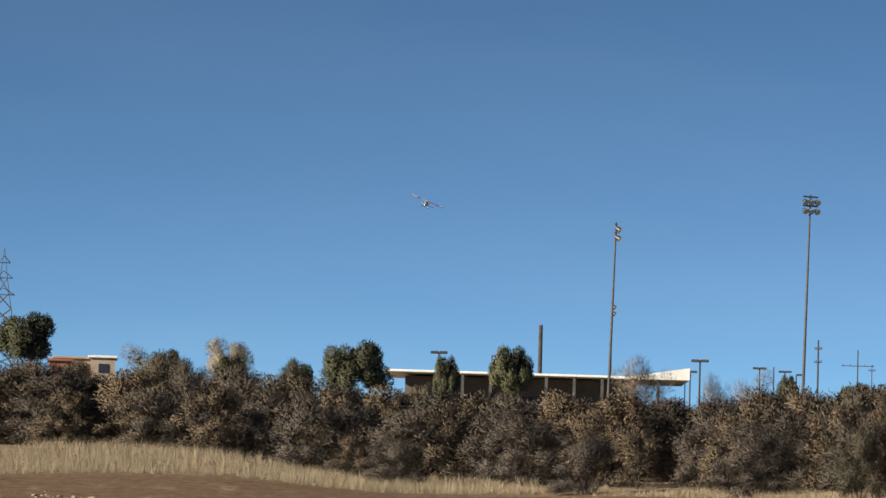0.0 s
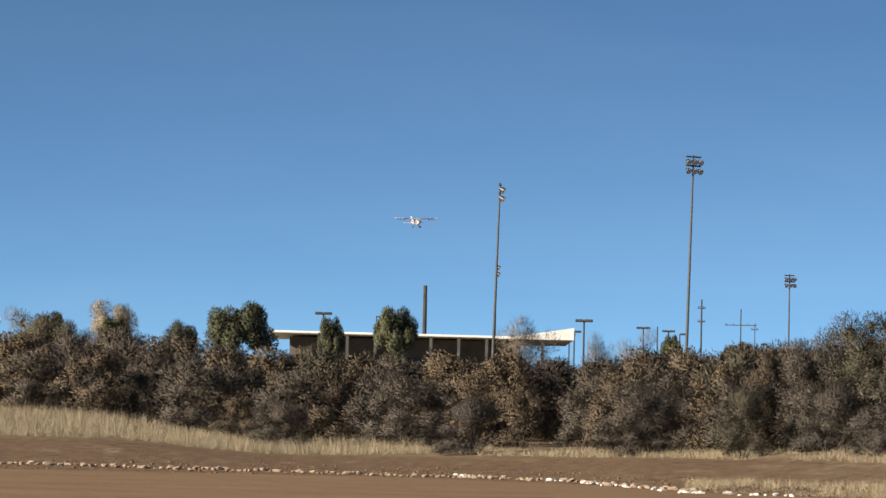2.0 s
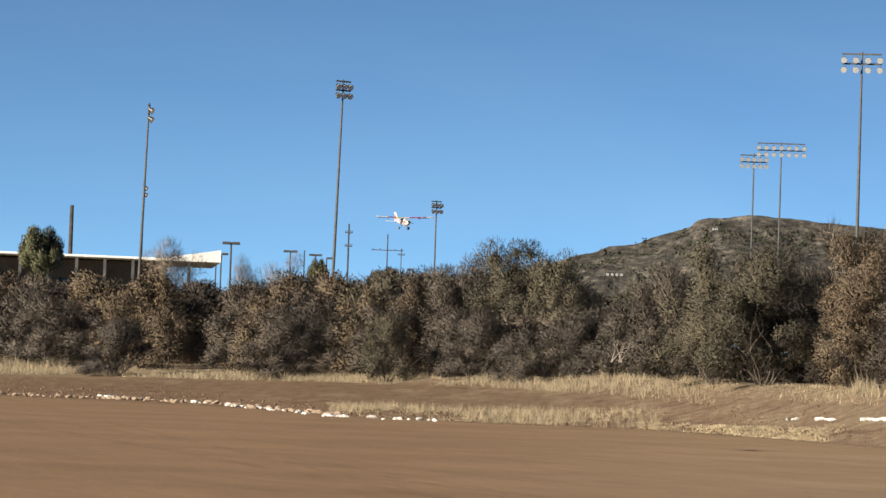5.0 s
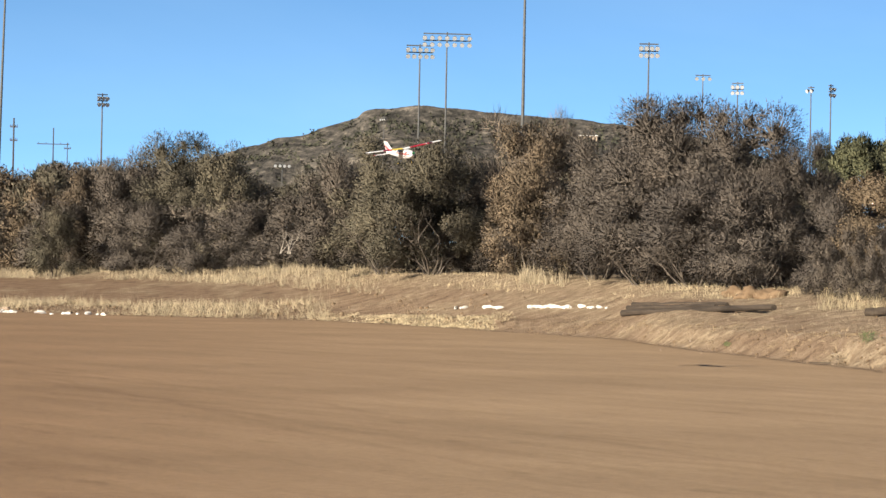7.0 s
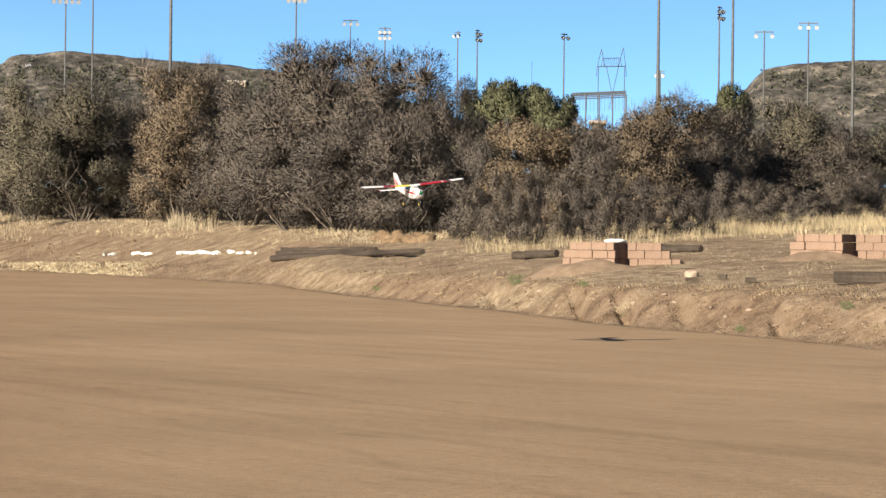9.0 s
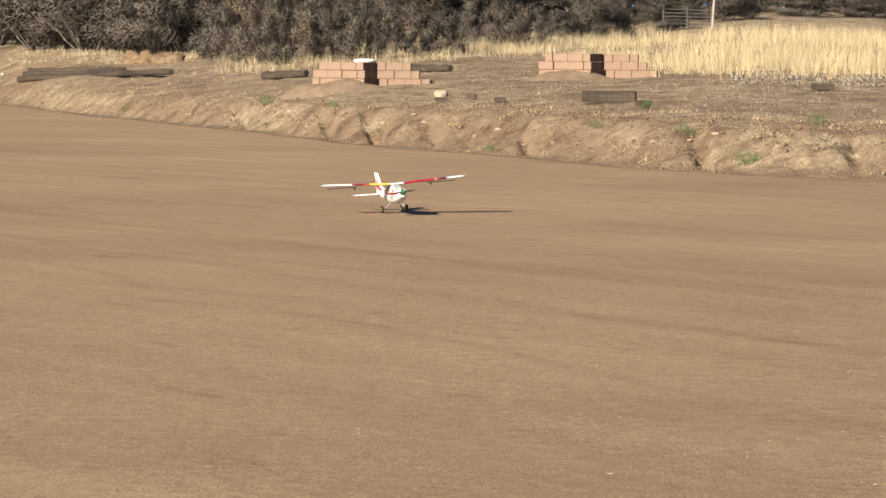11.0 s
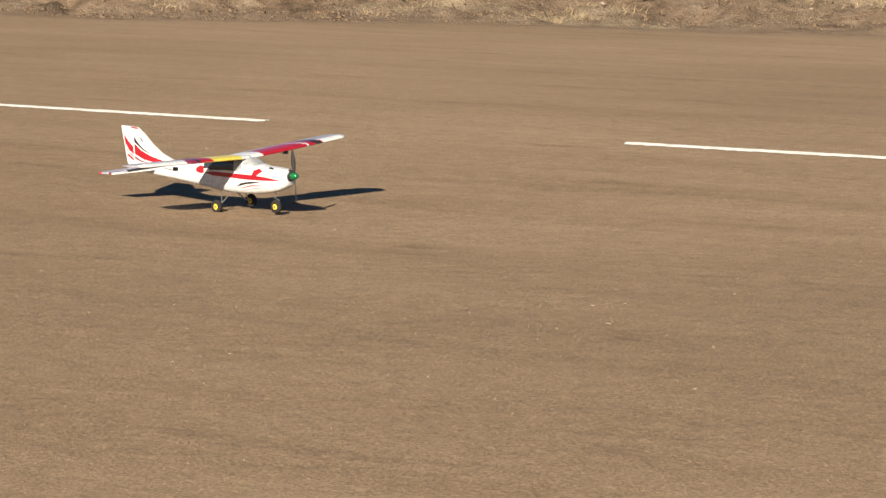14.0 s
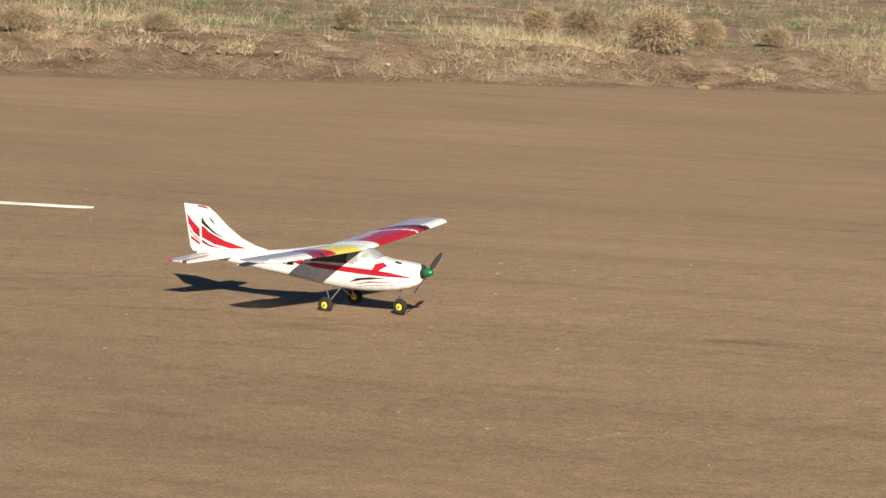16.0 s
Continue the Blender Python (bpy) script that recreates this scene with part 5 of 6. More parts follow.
def grass_field(name, label, count, spot, height_m, material, seed, blades=7, lean=0.35, wide=0.012, patch=4.0, bare=-0.15):
    """Dry grass: tufts of fine bent blades over a stretch of ground."""
    rng = np.random.default_rng(seed)
    az_, r_ = spot(rng, count)
    z_ = height(az_, r_)
    base = np.stack([r_ * np.sin(np.radians(az_)), r_ * np.cos(np.radians(az_)), z_ - 0.02], -1)
    keep = (relief(base[:, 0], base[:, 1], patch, seed) + rng.uniform(-0.7, 0.7, len(base)) * min(1.0, patch)) > bare
    base = base[keep]
    n = len(base)
    tall = height_m(az_[keep]) if callable(height_m) else np.full(n, height_m)
    c = np.repeat(base, blades, 0) + rng.normal(0, 0.07, (n * blades, 3)) * (1, 1, 0)
    d = rng.normal(0, lean, (n * blades, 3)) + (0, 0, 1)
    big = np.repeat(rng.uniform(0.5, 1.25, n), blades)
    v, f = sheaf(rng, c, d, big * rng.uniform(0.55, 1.1, n * blades) * np.repeat(tall, blades), big * wide * rng.uniform(0.7, 1.5, n * blades), 0.3)
    return tagged(blades_object(name, v, f, material), label, "grass", kind="stuff")


def band(a0, a1, lo, hi):
    """Bearings between a0 and a1, distances measured from the thicket's edge."""
    def pick(rng, n):
        a = rng.uniform(a0, a1, n)
        return a, np.interp(a, *EDGE) + rng.uniform(lo, hi, n)
    return pick


def strip(a0, a1, lo, hi):
    """The same, with distances measured from the foot of the bank."""
    def pick(rng, n):
        a = rng.uniform(a0, a1, n)
        return a, np.interp(a, *FOOT) + rng.uniform(lo, hi, n)
    return pick


grass_field("dry_grass", "tall pale dry grass before the thicket", 13000, lambda rng, n: (lambda a: (a, np.interp(a, *EDGE) + rng.uniform(0, 1, n) * np.interp(a, [-28, -20, -17.5], [34, 20, 13]) - np.interp(a, [-28, -20, -17.5], [30, 17, 10])))(rng.uniform(-28, -17.5, n)), 0.75, M_STRAW, 11, 7, 0.3, 0.016)
grass_field("dry_grass", "dry grass along the thicket's foot", 6000, band(-19, -6, -9, 3), 0.42, M_STRAW, 12, 7, 0.32, 0.016)
grass_field("dry_grass", "thin dry grass at the foot of the big shrubs", 3000, band(-7, 8, -6, 2), 0.22, M_STRAW, 13, 6, 0.4, 0.012)
grass_field("dry_grass", "bleached grass along the airstrip edge", 4600, strip(-12.8, -6.9, 0.5, 12), 0.42, M_STRAW, 14, 6, 0.5, 0.012, 3.0, 0.15)
FIELD = ([5.5, 7.5, 9, 10.5, 16, 16.6, 24], [90, 84, 76, 69, 69, 82, 84])


def field_spot(rng, n):
    a = 5.3 + 18.7 * rng.uniform(0, 1, n) ** 0.75
    near = np.interp(a, *FIELD) - rng.exponential(1.6, n)
    return a, near + rng.uniform(0, 1, n) ** 1.2 * (np.interp(a, [5.5, 8, 16, 18, 24], [100, 98, 98, 112, 116]) - near)


grass_field("dry_grass", "tall pale dry grass field behind the block walls", 19000, field_spot, lambda a: np.interp(a, [5.5, 8, 11], [0.28, 0.36, 0.50]), M_STRAW_FIELD, 15, 8, 0.26, 0.0085)
grass_field("dry_grass", "wispy tall dry grass between the block walls and the scrub", 4200, band(1.8, 9.6, -13, 0), 0.38, M_STRAW_FIELD, 25, 8, 0.28, 0.010)
grass_field("dry_reeds", "stand of tall dry reeds before the thicket", 40, band(-8.2, -7.2, -2, 1), 0.7, M_STRAW, 26, 8, 0.14, 0.022)
grass_field("dry_reeds", "tall dry grass between two big shrubs", 110, band(-3.5, -2.7, -3, 0), 0.65, M_STRAW, 27, 8, 0.2, 0.018)
grass_field("dry_grass", "thin pale grass over the field past the bank", 9000, strip(33, 57, 6, 32), 0.20, M_STRAW_FIELD, 28, 7, 0.9, 0.008, 1.2, 0.1)
grass_field("green_weed", "low green weeds among pale grass", 3600, strip(34, 57, 4.5, 26), 0.14, M_GREEN, 29, 8, 0.9, 0.02, 2.0, 0.25)
grass_field("weed_stubble", "sparse dry stubble on the bank", 8000, strip(-3, 36, 0.6, 7), 0.12, M_DRYWEED, 16, 8, 1.5, 0.009, 0.35, 0.25)
grass_field("weed_stubble", "flattened pale straw strewn over the field", 12000, strip(-2, 33, 4, 24), 0.08, M_STRAW, 23, 8, 2.6, 0.012, 0.5, 0.3)
grass_field("weed_stubble", "matted pale dry grass on the bank", 7000, strip(38, 57, 1.0, 8), 0.26, M_STRAW_FIELD, 17, 8, 1.1, 0.006, 1.0, 0.45)
grass_field("weed_stubble", "pale flattened straw at the airstrip edge", 5000, strip(-7.3, -3.95, 0.8, 5.5), 0.12, M_STRAW, 22, 9, 1.2, 0.024)
grass_field("weed_patch", "patch of low dusty green weeds beside the airstrip", 700, lambda rng, n: (rng.uniform(-24.5, -21.6, n), rng.uniform(36, 44, n)), 0.14, LEAF["olive"], 19, 8, 0.9, 0.010)
grass_field("green_weed", "low green weeds in the field", 1000, strip(18, 57, 4.5, 9), 0.10, M_GREEN, 18, 8, 0.9, 0.02)


def bushlet(name, az_, el_, w, h, material, label, n=900, seed=1, category="weed", reach=0.35, slim=0.03):
    p, d = on_ground(az_, el_)
    rng = np.random.default_rng(seed)
    dd = rng.normal(size=(n, 3))
    dd /= np.linalg.norm(dd, axis=1, keepdims=True)
    c = dd * rng.uniform(0.1, 1, (n, 1)) ** 0.5 * (w * 0.5, w * 0.5, h * 0.5) * rng.uniform(0.7, 1.15, (n, 1)) + (0, 0, h * 0.5)
    c[:, 2] = np.abs(c[:, 2])
    v, f = sheaf(rng, c, dd + rng.normal(0, 0.7, (n, 3)), rng.uniform(0.4, 1.3, n) * h * reach, rng.uniform(0.5, 1.3, n) * h * slim + 0.002)
    ob = blades_object(name, v, f, material)
    ob.matrix_basis = Matrix.Translation(p)
    return tagged(ob, label, category)


for i, (a_, e_, w_, h_) in enumerate([(39.2, -1.70, 0.75, 0.32), (41.65, -1.62, 0.55, 0.28), (50.5, -1.55, 0.95, 0.62), (49.2, -1.40, 0.75, 0.5), (48.4, -1.38, 0.5, 0.45), (45.0, -1.45, 0.4, 0.4), (51.4, -1.4, 0.5, 0.4), (19.1, -1.38, 0.6, 0.42), (25.7, -1.75, 0.4, 0.25), (24.0, -1.5, 0.35, 0.2), (52.6, -1.35, 0.5, 0.3)]):
    bushlet("tumbleweed", a_, e_, w_, h_, M_DRYWEED, "round dry golden-brown weed on the bank", 6500, 40 + i, "weed", 0.2, 0.012)
for i, (a_, e_, w_) in enumerate([(2.69, -0.97, 0.42), (8.58, -1.36, 0.26), (3.9, -1.0, 0.22), (0.2, -1.1, 0.2), (9.5, -0.95, 0.25), (10.2, -1.42, 0.3), (24.37, -1.7, 0.3), (37.05, -2.45, 0.42), (6.7, -1.75, 0.2), (11.3, -1.95, 0.4), (12.5, -1.2, 0.3)]):
    tagged(bushlet("green_weed_tuft", a_, e_, w_, w_ * 0.55, M_GREEN, "small leafy green weed on the dirt", 300, 60 + i), "small leafy green weed on the dirt", "weed", kind="stuff")
for i, (a_, e_, w_) in enumerate([(4.62, -1.5, 0.5), (3.3, -1.3, 0.4), (12.7, -1.7, 0.5), (17.5, -1.9, 0.5), (21, -2.0, 0.45), (33, -2.1, 0.5), (31, -1.9, 0.4), (43, -2.0, 0.5), (47, -2.0, 0.6), (52.3, -2.0, 0.5), (11.5, -1.5, 0.5), (-3.8, -0.75, 0.9)]):
    tagged(bushlet("straw_tuft", a_, e_, w_, w_ * 0.4, M_STRAW, "bleached tuft of flattened dry grass", 420, 80 + i), "bleached tuft of flattened dry grass", "grass", kind="stuff")

# clods strewn over the bank and the field
def clods(count, spot, lo, hi, seed, label, name="earth_clods", material=M_CLOD):
    rng = np.random.default_rng(seed)
    a_, r_ = spot(rng, count)
    c = np.stack([r_ * np.sin(np.radians(a_)), r_ * np.cos(np.radians(a_)), height(a_, r_)], -1)
    s_ = lo * (hi / lo) ** (rng.uniform(0, 1, count) ** 2.2)
    box8 = np.array([(1, 0, 0), (0, 1, 0), (-1, 0, 0), (0, -1, 0), (0, 0, 1), (0, 0, -0.6), (0.7, 0.7, 0.35), (-0.7, -0.6, 0.4)])
    tri = np.array([(0, 6, 4), (6, 1, 4), (1, 2, 4), (2, 7, 4), (7, 3, 4), (3, 0, 4), (0, 1, 6), (2, 3, 7), (1, 0, 5), (2, 1, 5), (3, 2, 5), (0, 3, 5)])
    v = c[:, None, :] + box8[None] * (s_[:, None, None] * rng.uniform(0.55, 1.35, (count, 8, 1))) * (0.6, 0.6, 0.45)
    f = (tri[None] + np.arange(count)[:, None, None] * 8).reshape(-1, 3)
    tagged(blades_object(name, v.reshape(-1, 3), f, material), label, "clods", kind="stuff")


clods(10000, strip(-4, 57, 0.1, 5.0), 0.02, 0.075, 71, "dry earth clods strewn down the bank")
clods(1600, strip(-4, 30, 4.5, 24), 0.02, 0.08, 72, "small clods strewn over the bare field")
clods(1500, strip(-27, -4, 0.3, 14), 0.05, 0.22, 73, "clods and gravel along the airstrip edge")

clods(5000, lambda rng, n: (lambda a: (a, np.interp(a, [10.5, 16, 16.6, 24], [68, 68, 79, 81]) - rng.uniform(0, 1, n) ** 1.6 * 6))(rng.uniform(11.0, 24, n)), 0.03, 0.11, 74, "grey gravel strewn before the grass field", "gravel", M_GRAVEL)

clods(9000, lambda rng, n: (rng.uniform(4, 56, n), rng.uniform(7.5, 25, n)), 0.003, 0.010, 75, "fine grit lying on the packed airstrip", "grit", M_GRIT)

# rust-brown work stand at the far side of the strip
def work_stand():
    base = place(-26.75, 60)
    ob = thing("work_stand", Matrix.Translation(base) @ Matrix.Rotation(radians(26.75), 4, "Z"), "rust-brown timber stand with a dark box on it", "stand")
    top = rise(60, -0.62) - base.z
    for x in (-0.75, -0.28, 0.28):
        bm = bmesh.new()
        add_box(bm, (0.09, 0.09, top + 0.10), Matrix.Translation((x, 0, (top + 0.10) / 2 - 0.05)), 0.01)
        part("post", bm, M_REDROOF, ob)
    for k in range(4):
        bm = bmesh.new()
        add_box(bm, (1.30, 0.035, 0.15), Matrix.Translation((-0.25, -0.065, top - 0.09 - k * 0.17)), 0.008)
        part("board", bm, M_REDROOF, ob)
    bm = bmesh.new()
    add_box(bm, (0.40, 0.34, 0.34), Matrix.Translation((0.48, 0, top - 0.12)), 0.03)
    part("box", bm, M_RUST, ob, "dark steel box")
    bm = bmesh.new()
    add_tube(bm, (0.33, 0, top), (0.33, 0, top + 0.17), 0.025, 0.02, 8)
    part("rod", bm, M_RUST, ob)
    bm = bmesh.new()
    add_box(bm, (1.4, 0.22, 0.05), Matrix.Translation((0.50, 0, top - 0.31)), 0.01)
    part("shelf", bm, M_REDROOF, ob)
    bm = bmesh.new()
    add_box(bm, (0.07, 0.07, top - 0.30), Matrix.Translation((1.12, 0, (top - 0.30) / 2 - 0.04)), 0.01)
    part("post", bm, M_REDROOF, ob)


work_stand()

# fence gate far behind the grass
a, d = on_ground(9.77, 0.44)
b = place(10.62, d)
gate = thing("field_gate", frame_between(Vector((a.x, a.y, a.z)), b), "dark steel field gate under the trees", "gate")
L = (b - a).length
for k in range(6):
    bm = bmesh.new()
    add_tube(bm, (0, 0, 0.12 + k * 0.12), (L, 0, 0.10 + k * 0.115), 0.022, 0.025, 6)
    part("rail", bm, M_RUST, gate)
for x in (0.0, L * 0.5, L):
    bm = bmesh.new()
    add_tube(bm, (x, 0, -0.1), (x, 0, 0.82), 0.045, 0.05, 6)
    part("post", bm, M_RUST, gate)
bm = bmesh.new()
add_tube(bm, (0, 0, -0.2), (0.06, 0, 1.0), 0.045, 0.04, 8)
ob = part("fence_post", bm, M_DEADWOOD)
ob.matrix_basis = Matrix.Translation(place(10.63, d - 1))
tagged(ob, "bleached leaning fence post", "post")
# bleached snag in the thicket
tv, tf = [], []
gr = np.random.default_rng(5)
for k in range(6):
    limb(tv, tf, gr, (gr.uniform(-0.3, 0.3), 0, 0), (gr.uniform(-0.8, 0.8), gr.uniform(-0.4, 0.1), 1), 0.7, 0.035, 1)
ob = mesh_object("dead_snag", tv, tf, M_DEADWOOD)
p = place(-7.72, float(np.interp(-7.72, *EDGE)) - 0.5)
ob.matrix_basis = Matrix.Translation(p + Vector((0, 0, 0.9)))
tagged(ob, "bleached dead branches in the thicket", "dead wood")


# ---- the model aircraft: x forward, y to its left, z up from the ground ----
def loft(rings, material, name, parent, label="", paint=None, caps=True):
    bm = bmesh.new()
    vs = [[bm.verts.new(p) for p in ring] for ring in rings]
    n = len(vs[0])
    for a_, b_ in zip(vs, vs[1:]):
        for k in range(n):
            bm.faces.new((a_[k], b_[k], b_[(k + 1) % n], a_[(k + 1) % n]))
    if caps:
        bm.faces.new(vs[0][::-1]), bm.faces.new(vs[-1])
    if paint:
        for f in bm.faces:
            f.material_index = paint(f.calc_center_median())
    return part(name, bm, material, parent, label, smooth=True)


def rounded(x, zb, zt, w, n=28, square=3.2):
    """A fuselage section: a squarish oval."""
    zc, zh = (zb + zt) / 2, (zt - zb) / 2
    out = []
    for k in range(n):
        q = 2 * math.pi * k / n
        c, s = math.cos(q), math.sin(q)
        out.append((x, math.copysign(abs(c) ** (2 / square), c) * w, zc + math.copysign(abs(s) ** (2 / square), s) * zh))
    return out


FUS_X = [-0.80, -0.72, -0.60, -0.45, -0.30, -0.20, -0.10, 0.0, 0.08, 0.14, 0.17, 0.22, 0.27, 0.33, 0.385, 0.424, 0.442]
FUS_B = [0.176, 0.172, 0.164, 0.150, 0.134, 0.124, 0.110, 0.101, 0.098, 0.098, 0.099, 0.102, 0.107, 0.115, 0.127, 0.143, 0.158]
FUS_T = [0.212, 0.215, 0.221, 0.232, 0.250, 0.266, 0.286, 0.297, 0.300, 0.298, 0.288, 0.262, 0.252, 0.248, 0.244, 0.239, 0.232]
FUS_W = [0.010, 0.014, 0.021, 0.031, 0.042, 0.050, 0.056, 0.060, 0.061, 0.061, 0.061, 0.060, 0.058, 0.054, 0.049, 0.042, 0.034]


def fus(x, table):
    return float(np.interp(x, FUS_X, table))


def fuselage_paint(c):
    x, y, z = c
    if abs(y) < 0.6 * fus(x, FUS_W) and not (0.13 < x < 0.235 and z > 0.25):
        return 0
    if 0.145 < x < 0.232 and z > 0.256 - (x - 0.15) * 0.05 and z > 0.22:
        return 3
    if 0.02 < x < 0.135 and 0.222 + max(0, x - 0.09) * 0.3 < z < 0.292:
        return 3 if x > 0.075 else 4
    if -0.17 < x <= 0.02 and 0.222 < z < 0.275:
        return 4
    return 0


def fill_between(xs, per):
    out = []
    for a_, b_ in zip(xs, xs[1:]):
        k = max(1, round((b_ - a_) / per))
        out += [a_ + (b_ - a_) * i / k for i in range(k)]
    return out + [xs[-1]]


plane = thing("model_aircraft", Matrix(), "white high-wing model aircraft with red, yellow and black trim", "model aircraft")
loft([rounded(x, fus(x, FUS_B), fus(x, FUS_T), fus(x, FUS_W), 64) for x in fill_between(FUS_X, 0.007)], [A_WHITE, A_RED, A_BLACK, A_PANE, A_DARKPANE], "fuselage", plane, "white fuselage with red side flash and cabin glazing", fuselage_paint)


def aerofoil(chord, thick, n=12):
    """Closed section from trailing edge over the top and back, x forward."""
    pts = []
    for i in range(n + 1):
        u = (1 - math.cos(math.pi * i / n)) / 2
        t = 5 * thick * (0.2969 * math.sqrt(u) - 0.126 * u - 0.3516 * u ** 2 + 0.2843 * u ** 3 - 0.1036 * u ** 4)
        pts.append((u, t))
    up = [(-(u - 0.5) * chord, t * chord * 1.25) for u, t in pts[::-1]]
    low = [(-(u - 0.5) * chord, -t * chord * 0.6) for u, t in pts[1:-1]]
    return up + low


WING_X, WING_Z, HALF, CHORD = 0.046, 0.288, 0.757, 0.225


def wing_paint_right(c):
    s = abs(c[1]) / HALF
    front = (c[0] - WING_X) / CHORD + 0.5
    under = c[2] < WING_Z + 0.034 * abs(c[1]) / HALF - 0.001
    if s < 0.085:
        return 0
    s2 = s + (0.55 - front) * 0.10
    if under:
        return 1 if s < 0.45 else 4 if s < 0.53 else 3 if s < 0.57 else 0
    if 0.19 < s < 0.26 and 0.55 < front < 0.63 and not under:
        return 3
    if s < 0.36:
        return 1 if front > 0.34 else 5
    if s2 < 0.44:
        return 2
    if s2 < 0.475:
        return 3
    if s2 < 0.56:
        return 4 if front > 0.25 else 5
    # white outer panel: upper skin greyed to stand for grazing sun
    return 0 if front > 0.74 else 5


def wing_paint_left(c):
    s = abs(c[1]) / HALF
    front = (c[0] - WING_X) / CHORD + 0.5
    under = c[2] < WING_Z + 0.034 * abs(c[1]) / HALF - 0.001
    if s < 0.105:
        return 0
    s2 = s + (0.55 - front) * 0.10
    if s2 < 0.50:
        return 2 if front > 0.42 or under else (4 if 0.30 < front and s > 0.3 else 5)
    if s2 < 0.525:
        return 0
    if s2 < 0.59:
        return 2
    if s2 < 0.66:
        return 3 if front > 0.3 else 4
    if s2 < 0.675:
        return 2
    # top of the white tip painted grey for the sun grazing it
    return 0 if front > 0.74 or under else 5


def wing(side, paint, name, label):
    rings = []
    for s in np.linspace(0, 1, 56):
        y = s * HALF
        c = CHORD * (1 - 0.10 * max(0, s - 0.4) / 0.6)
        if s > 0.91:
            c *= math.sqrt(max(0.10, 1 - ((s - 0.91) / 0.093) ** 2))
        rings.append([(WING_X + x - 0.012 * max(0, s - 0.4), side * y, WING_Z + 0.034 * s + z * 0.9) for x, z in aerofoil(c, 0.13, 16)])
    if side < 0:
        rings = [r[::-1] for r in rings]
    return loft(rings, [A_WHITE, A_YELLOW, A_RED, A_BLACK, A_PURPLE, A_SILVER_GREYED], name, plane, label, paint)


wing(-1, wing_paint_right, "right_wing", "wing half with yellow inner panel and white tip")
wing(1, wing_paint_left, "left_wing", "wing half with red inner panel and white tip")
for side in (-1, 1):
    bm = bmesh.new()
    add_box(bm, (0.05, 0.30, 0.010), Matrix.Translation((WING_X - CHORD * 0.5 - 0.018, side * 0.52, WING_Z - 0.003)), 0.003)
    part("aileron", bm, A_SILVER_GREYED, plane)
    bm = bmesh.new()
    add_tube(bm, (WING_X - 0.06, side * 0.40, WING_Z - 0.03), (WING_X - 0.14, side * 0.40, WING_Z - 0.018), 0.002, 0.002, 5)
    add_box(bm, (0.028, 0.012, 0.02), Matrix.Translation((WING_X - 0.05, side * 0.40, WING_Z - 0.02)))
    part("aileron_servo", bm, A_BLACK, plane)


def slab(outline, thick, axis, name, label, mats, paint, side=None, sub=26):
    """A thin tail surface: its outline filled with a fine grid so that trim can follow it."""
    xs = [p[0] for p in outline]
    bm = bmesh.new()
    face = bm.faces.new([bm.verts.new((x, 0, z) if axis == "y" else (x, z, 0)) for x, z in outline])
    for k in range(1, sub):
        x = min(xs) + (max(xs) - min(xs)) * k / sub
        bmesh.ops.bisect_plane(bm, geom=list(bm.verts) + list(bm.edges) + list(bm.faces), plane_co=(x, 0, 0), plane_no=(1, 0, 0))
    zs = [p[1] for p in outline]
    for k in range(1, sub):
        z = min(zs) + (max(zs) - min(zs)) * k / sub
        n_ = (0, 0, 1) if axis == "y" else (0, 1, 0)
        bmesh.ops.bisect_plane(bm, geom=list(bm.verts) + list(bm.edges) + list(bm.faces), plane_co=tuple(z * q for q in n_), plane_no=n_)
    for f in bm.faces:
        f.material_index = paint(f.calc_center_median())
    off = Vector((0, thick / 2, 0)) if axis == "y" else Vector((0, 0, thick / 2))
    for v in bm.verts:
        v.co -= off
    r = bmesh.ops.extrude_face_region(bm, geom=list(bm.faces))
    for g in r["geom"]:
        if isinstance(g, bmesh.types.BMVert):
            g.co += off * 2
    return part(name, bm, mats, plane, label)


def unpainted(c):
    return 0


fin = slab([(-0.400, 0.230), (-0.485, 0.247), (-0.565, 0.277), (-0.640, 0.325), (-0.705, 0.380), (-0.750, 0.410), (-0.807, 0.416), (-0.783, 0.200)], 0.011, "y", "fin", "white fin with red and black flashes", [A_WHITE], unpainted, sub=2)
rudder = slab([(-0.787, 0.205), (-0.811, 0.416), (-0.884, 0.418), (-0.850, 0.218), (-0.835, 0.196), (-0.797, 0.196)], 0.009, "y", "rudder", "white rudder with a red flash", [A_WHITE], unpainted, sub=2)


for ob in (fin, rudder):
    ob.matrix_basis = Matrix.Translation((0.012, 0, 0.006))


def fin_trim(points, material, half=0.0058):
    """A film flash on both faces of the fin or rudder."""
    for sy in (-1, 1):
        bm = bmesh.new()
        lo = [bm.verts.new((x + 0.012, sy * half, z + 0.006)) for x, z in points]
        hi = [bm.verts.new((x + 0.012, sy * (half + 0.0007), z + 0.006)) for x, z in points]
        bm.faces.new(hi)
        for k in range(len(points)):
            q = (k + 1) % len(points)
            bm.faces.new((lo[k], lo[q], hi[q], hi[k]))
        part("trim_flash", bm, material, plane)


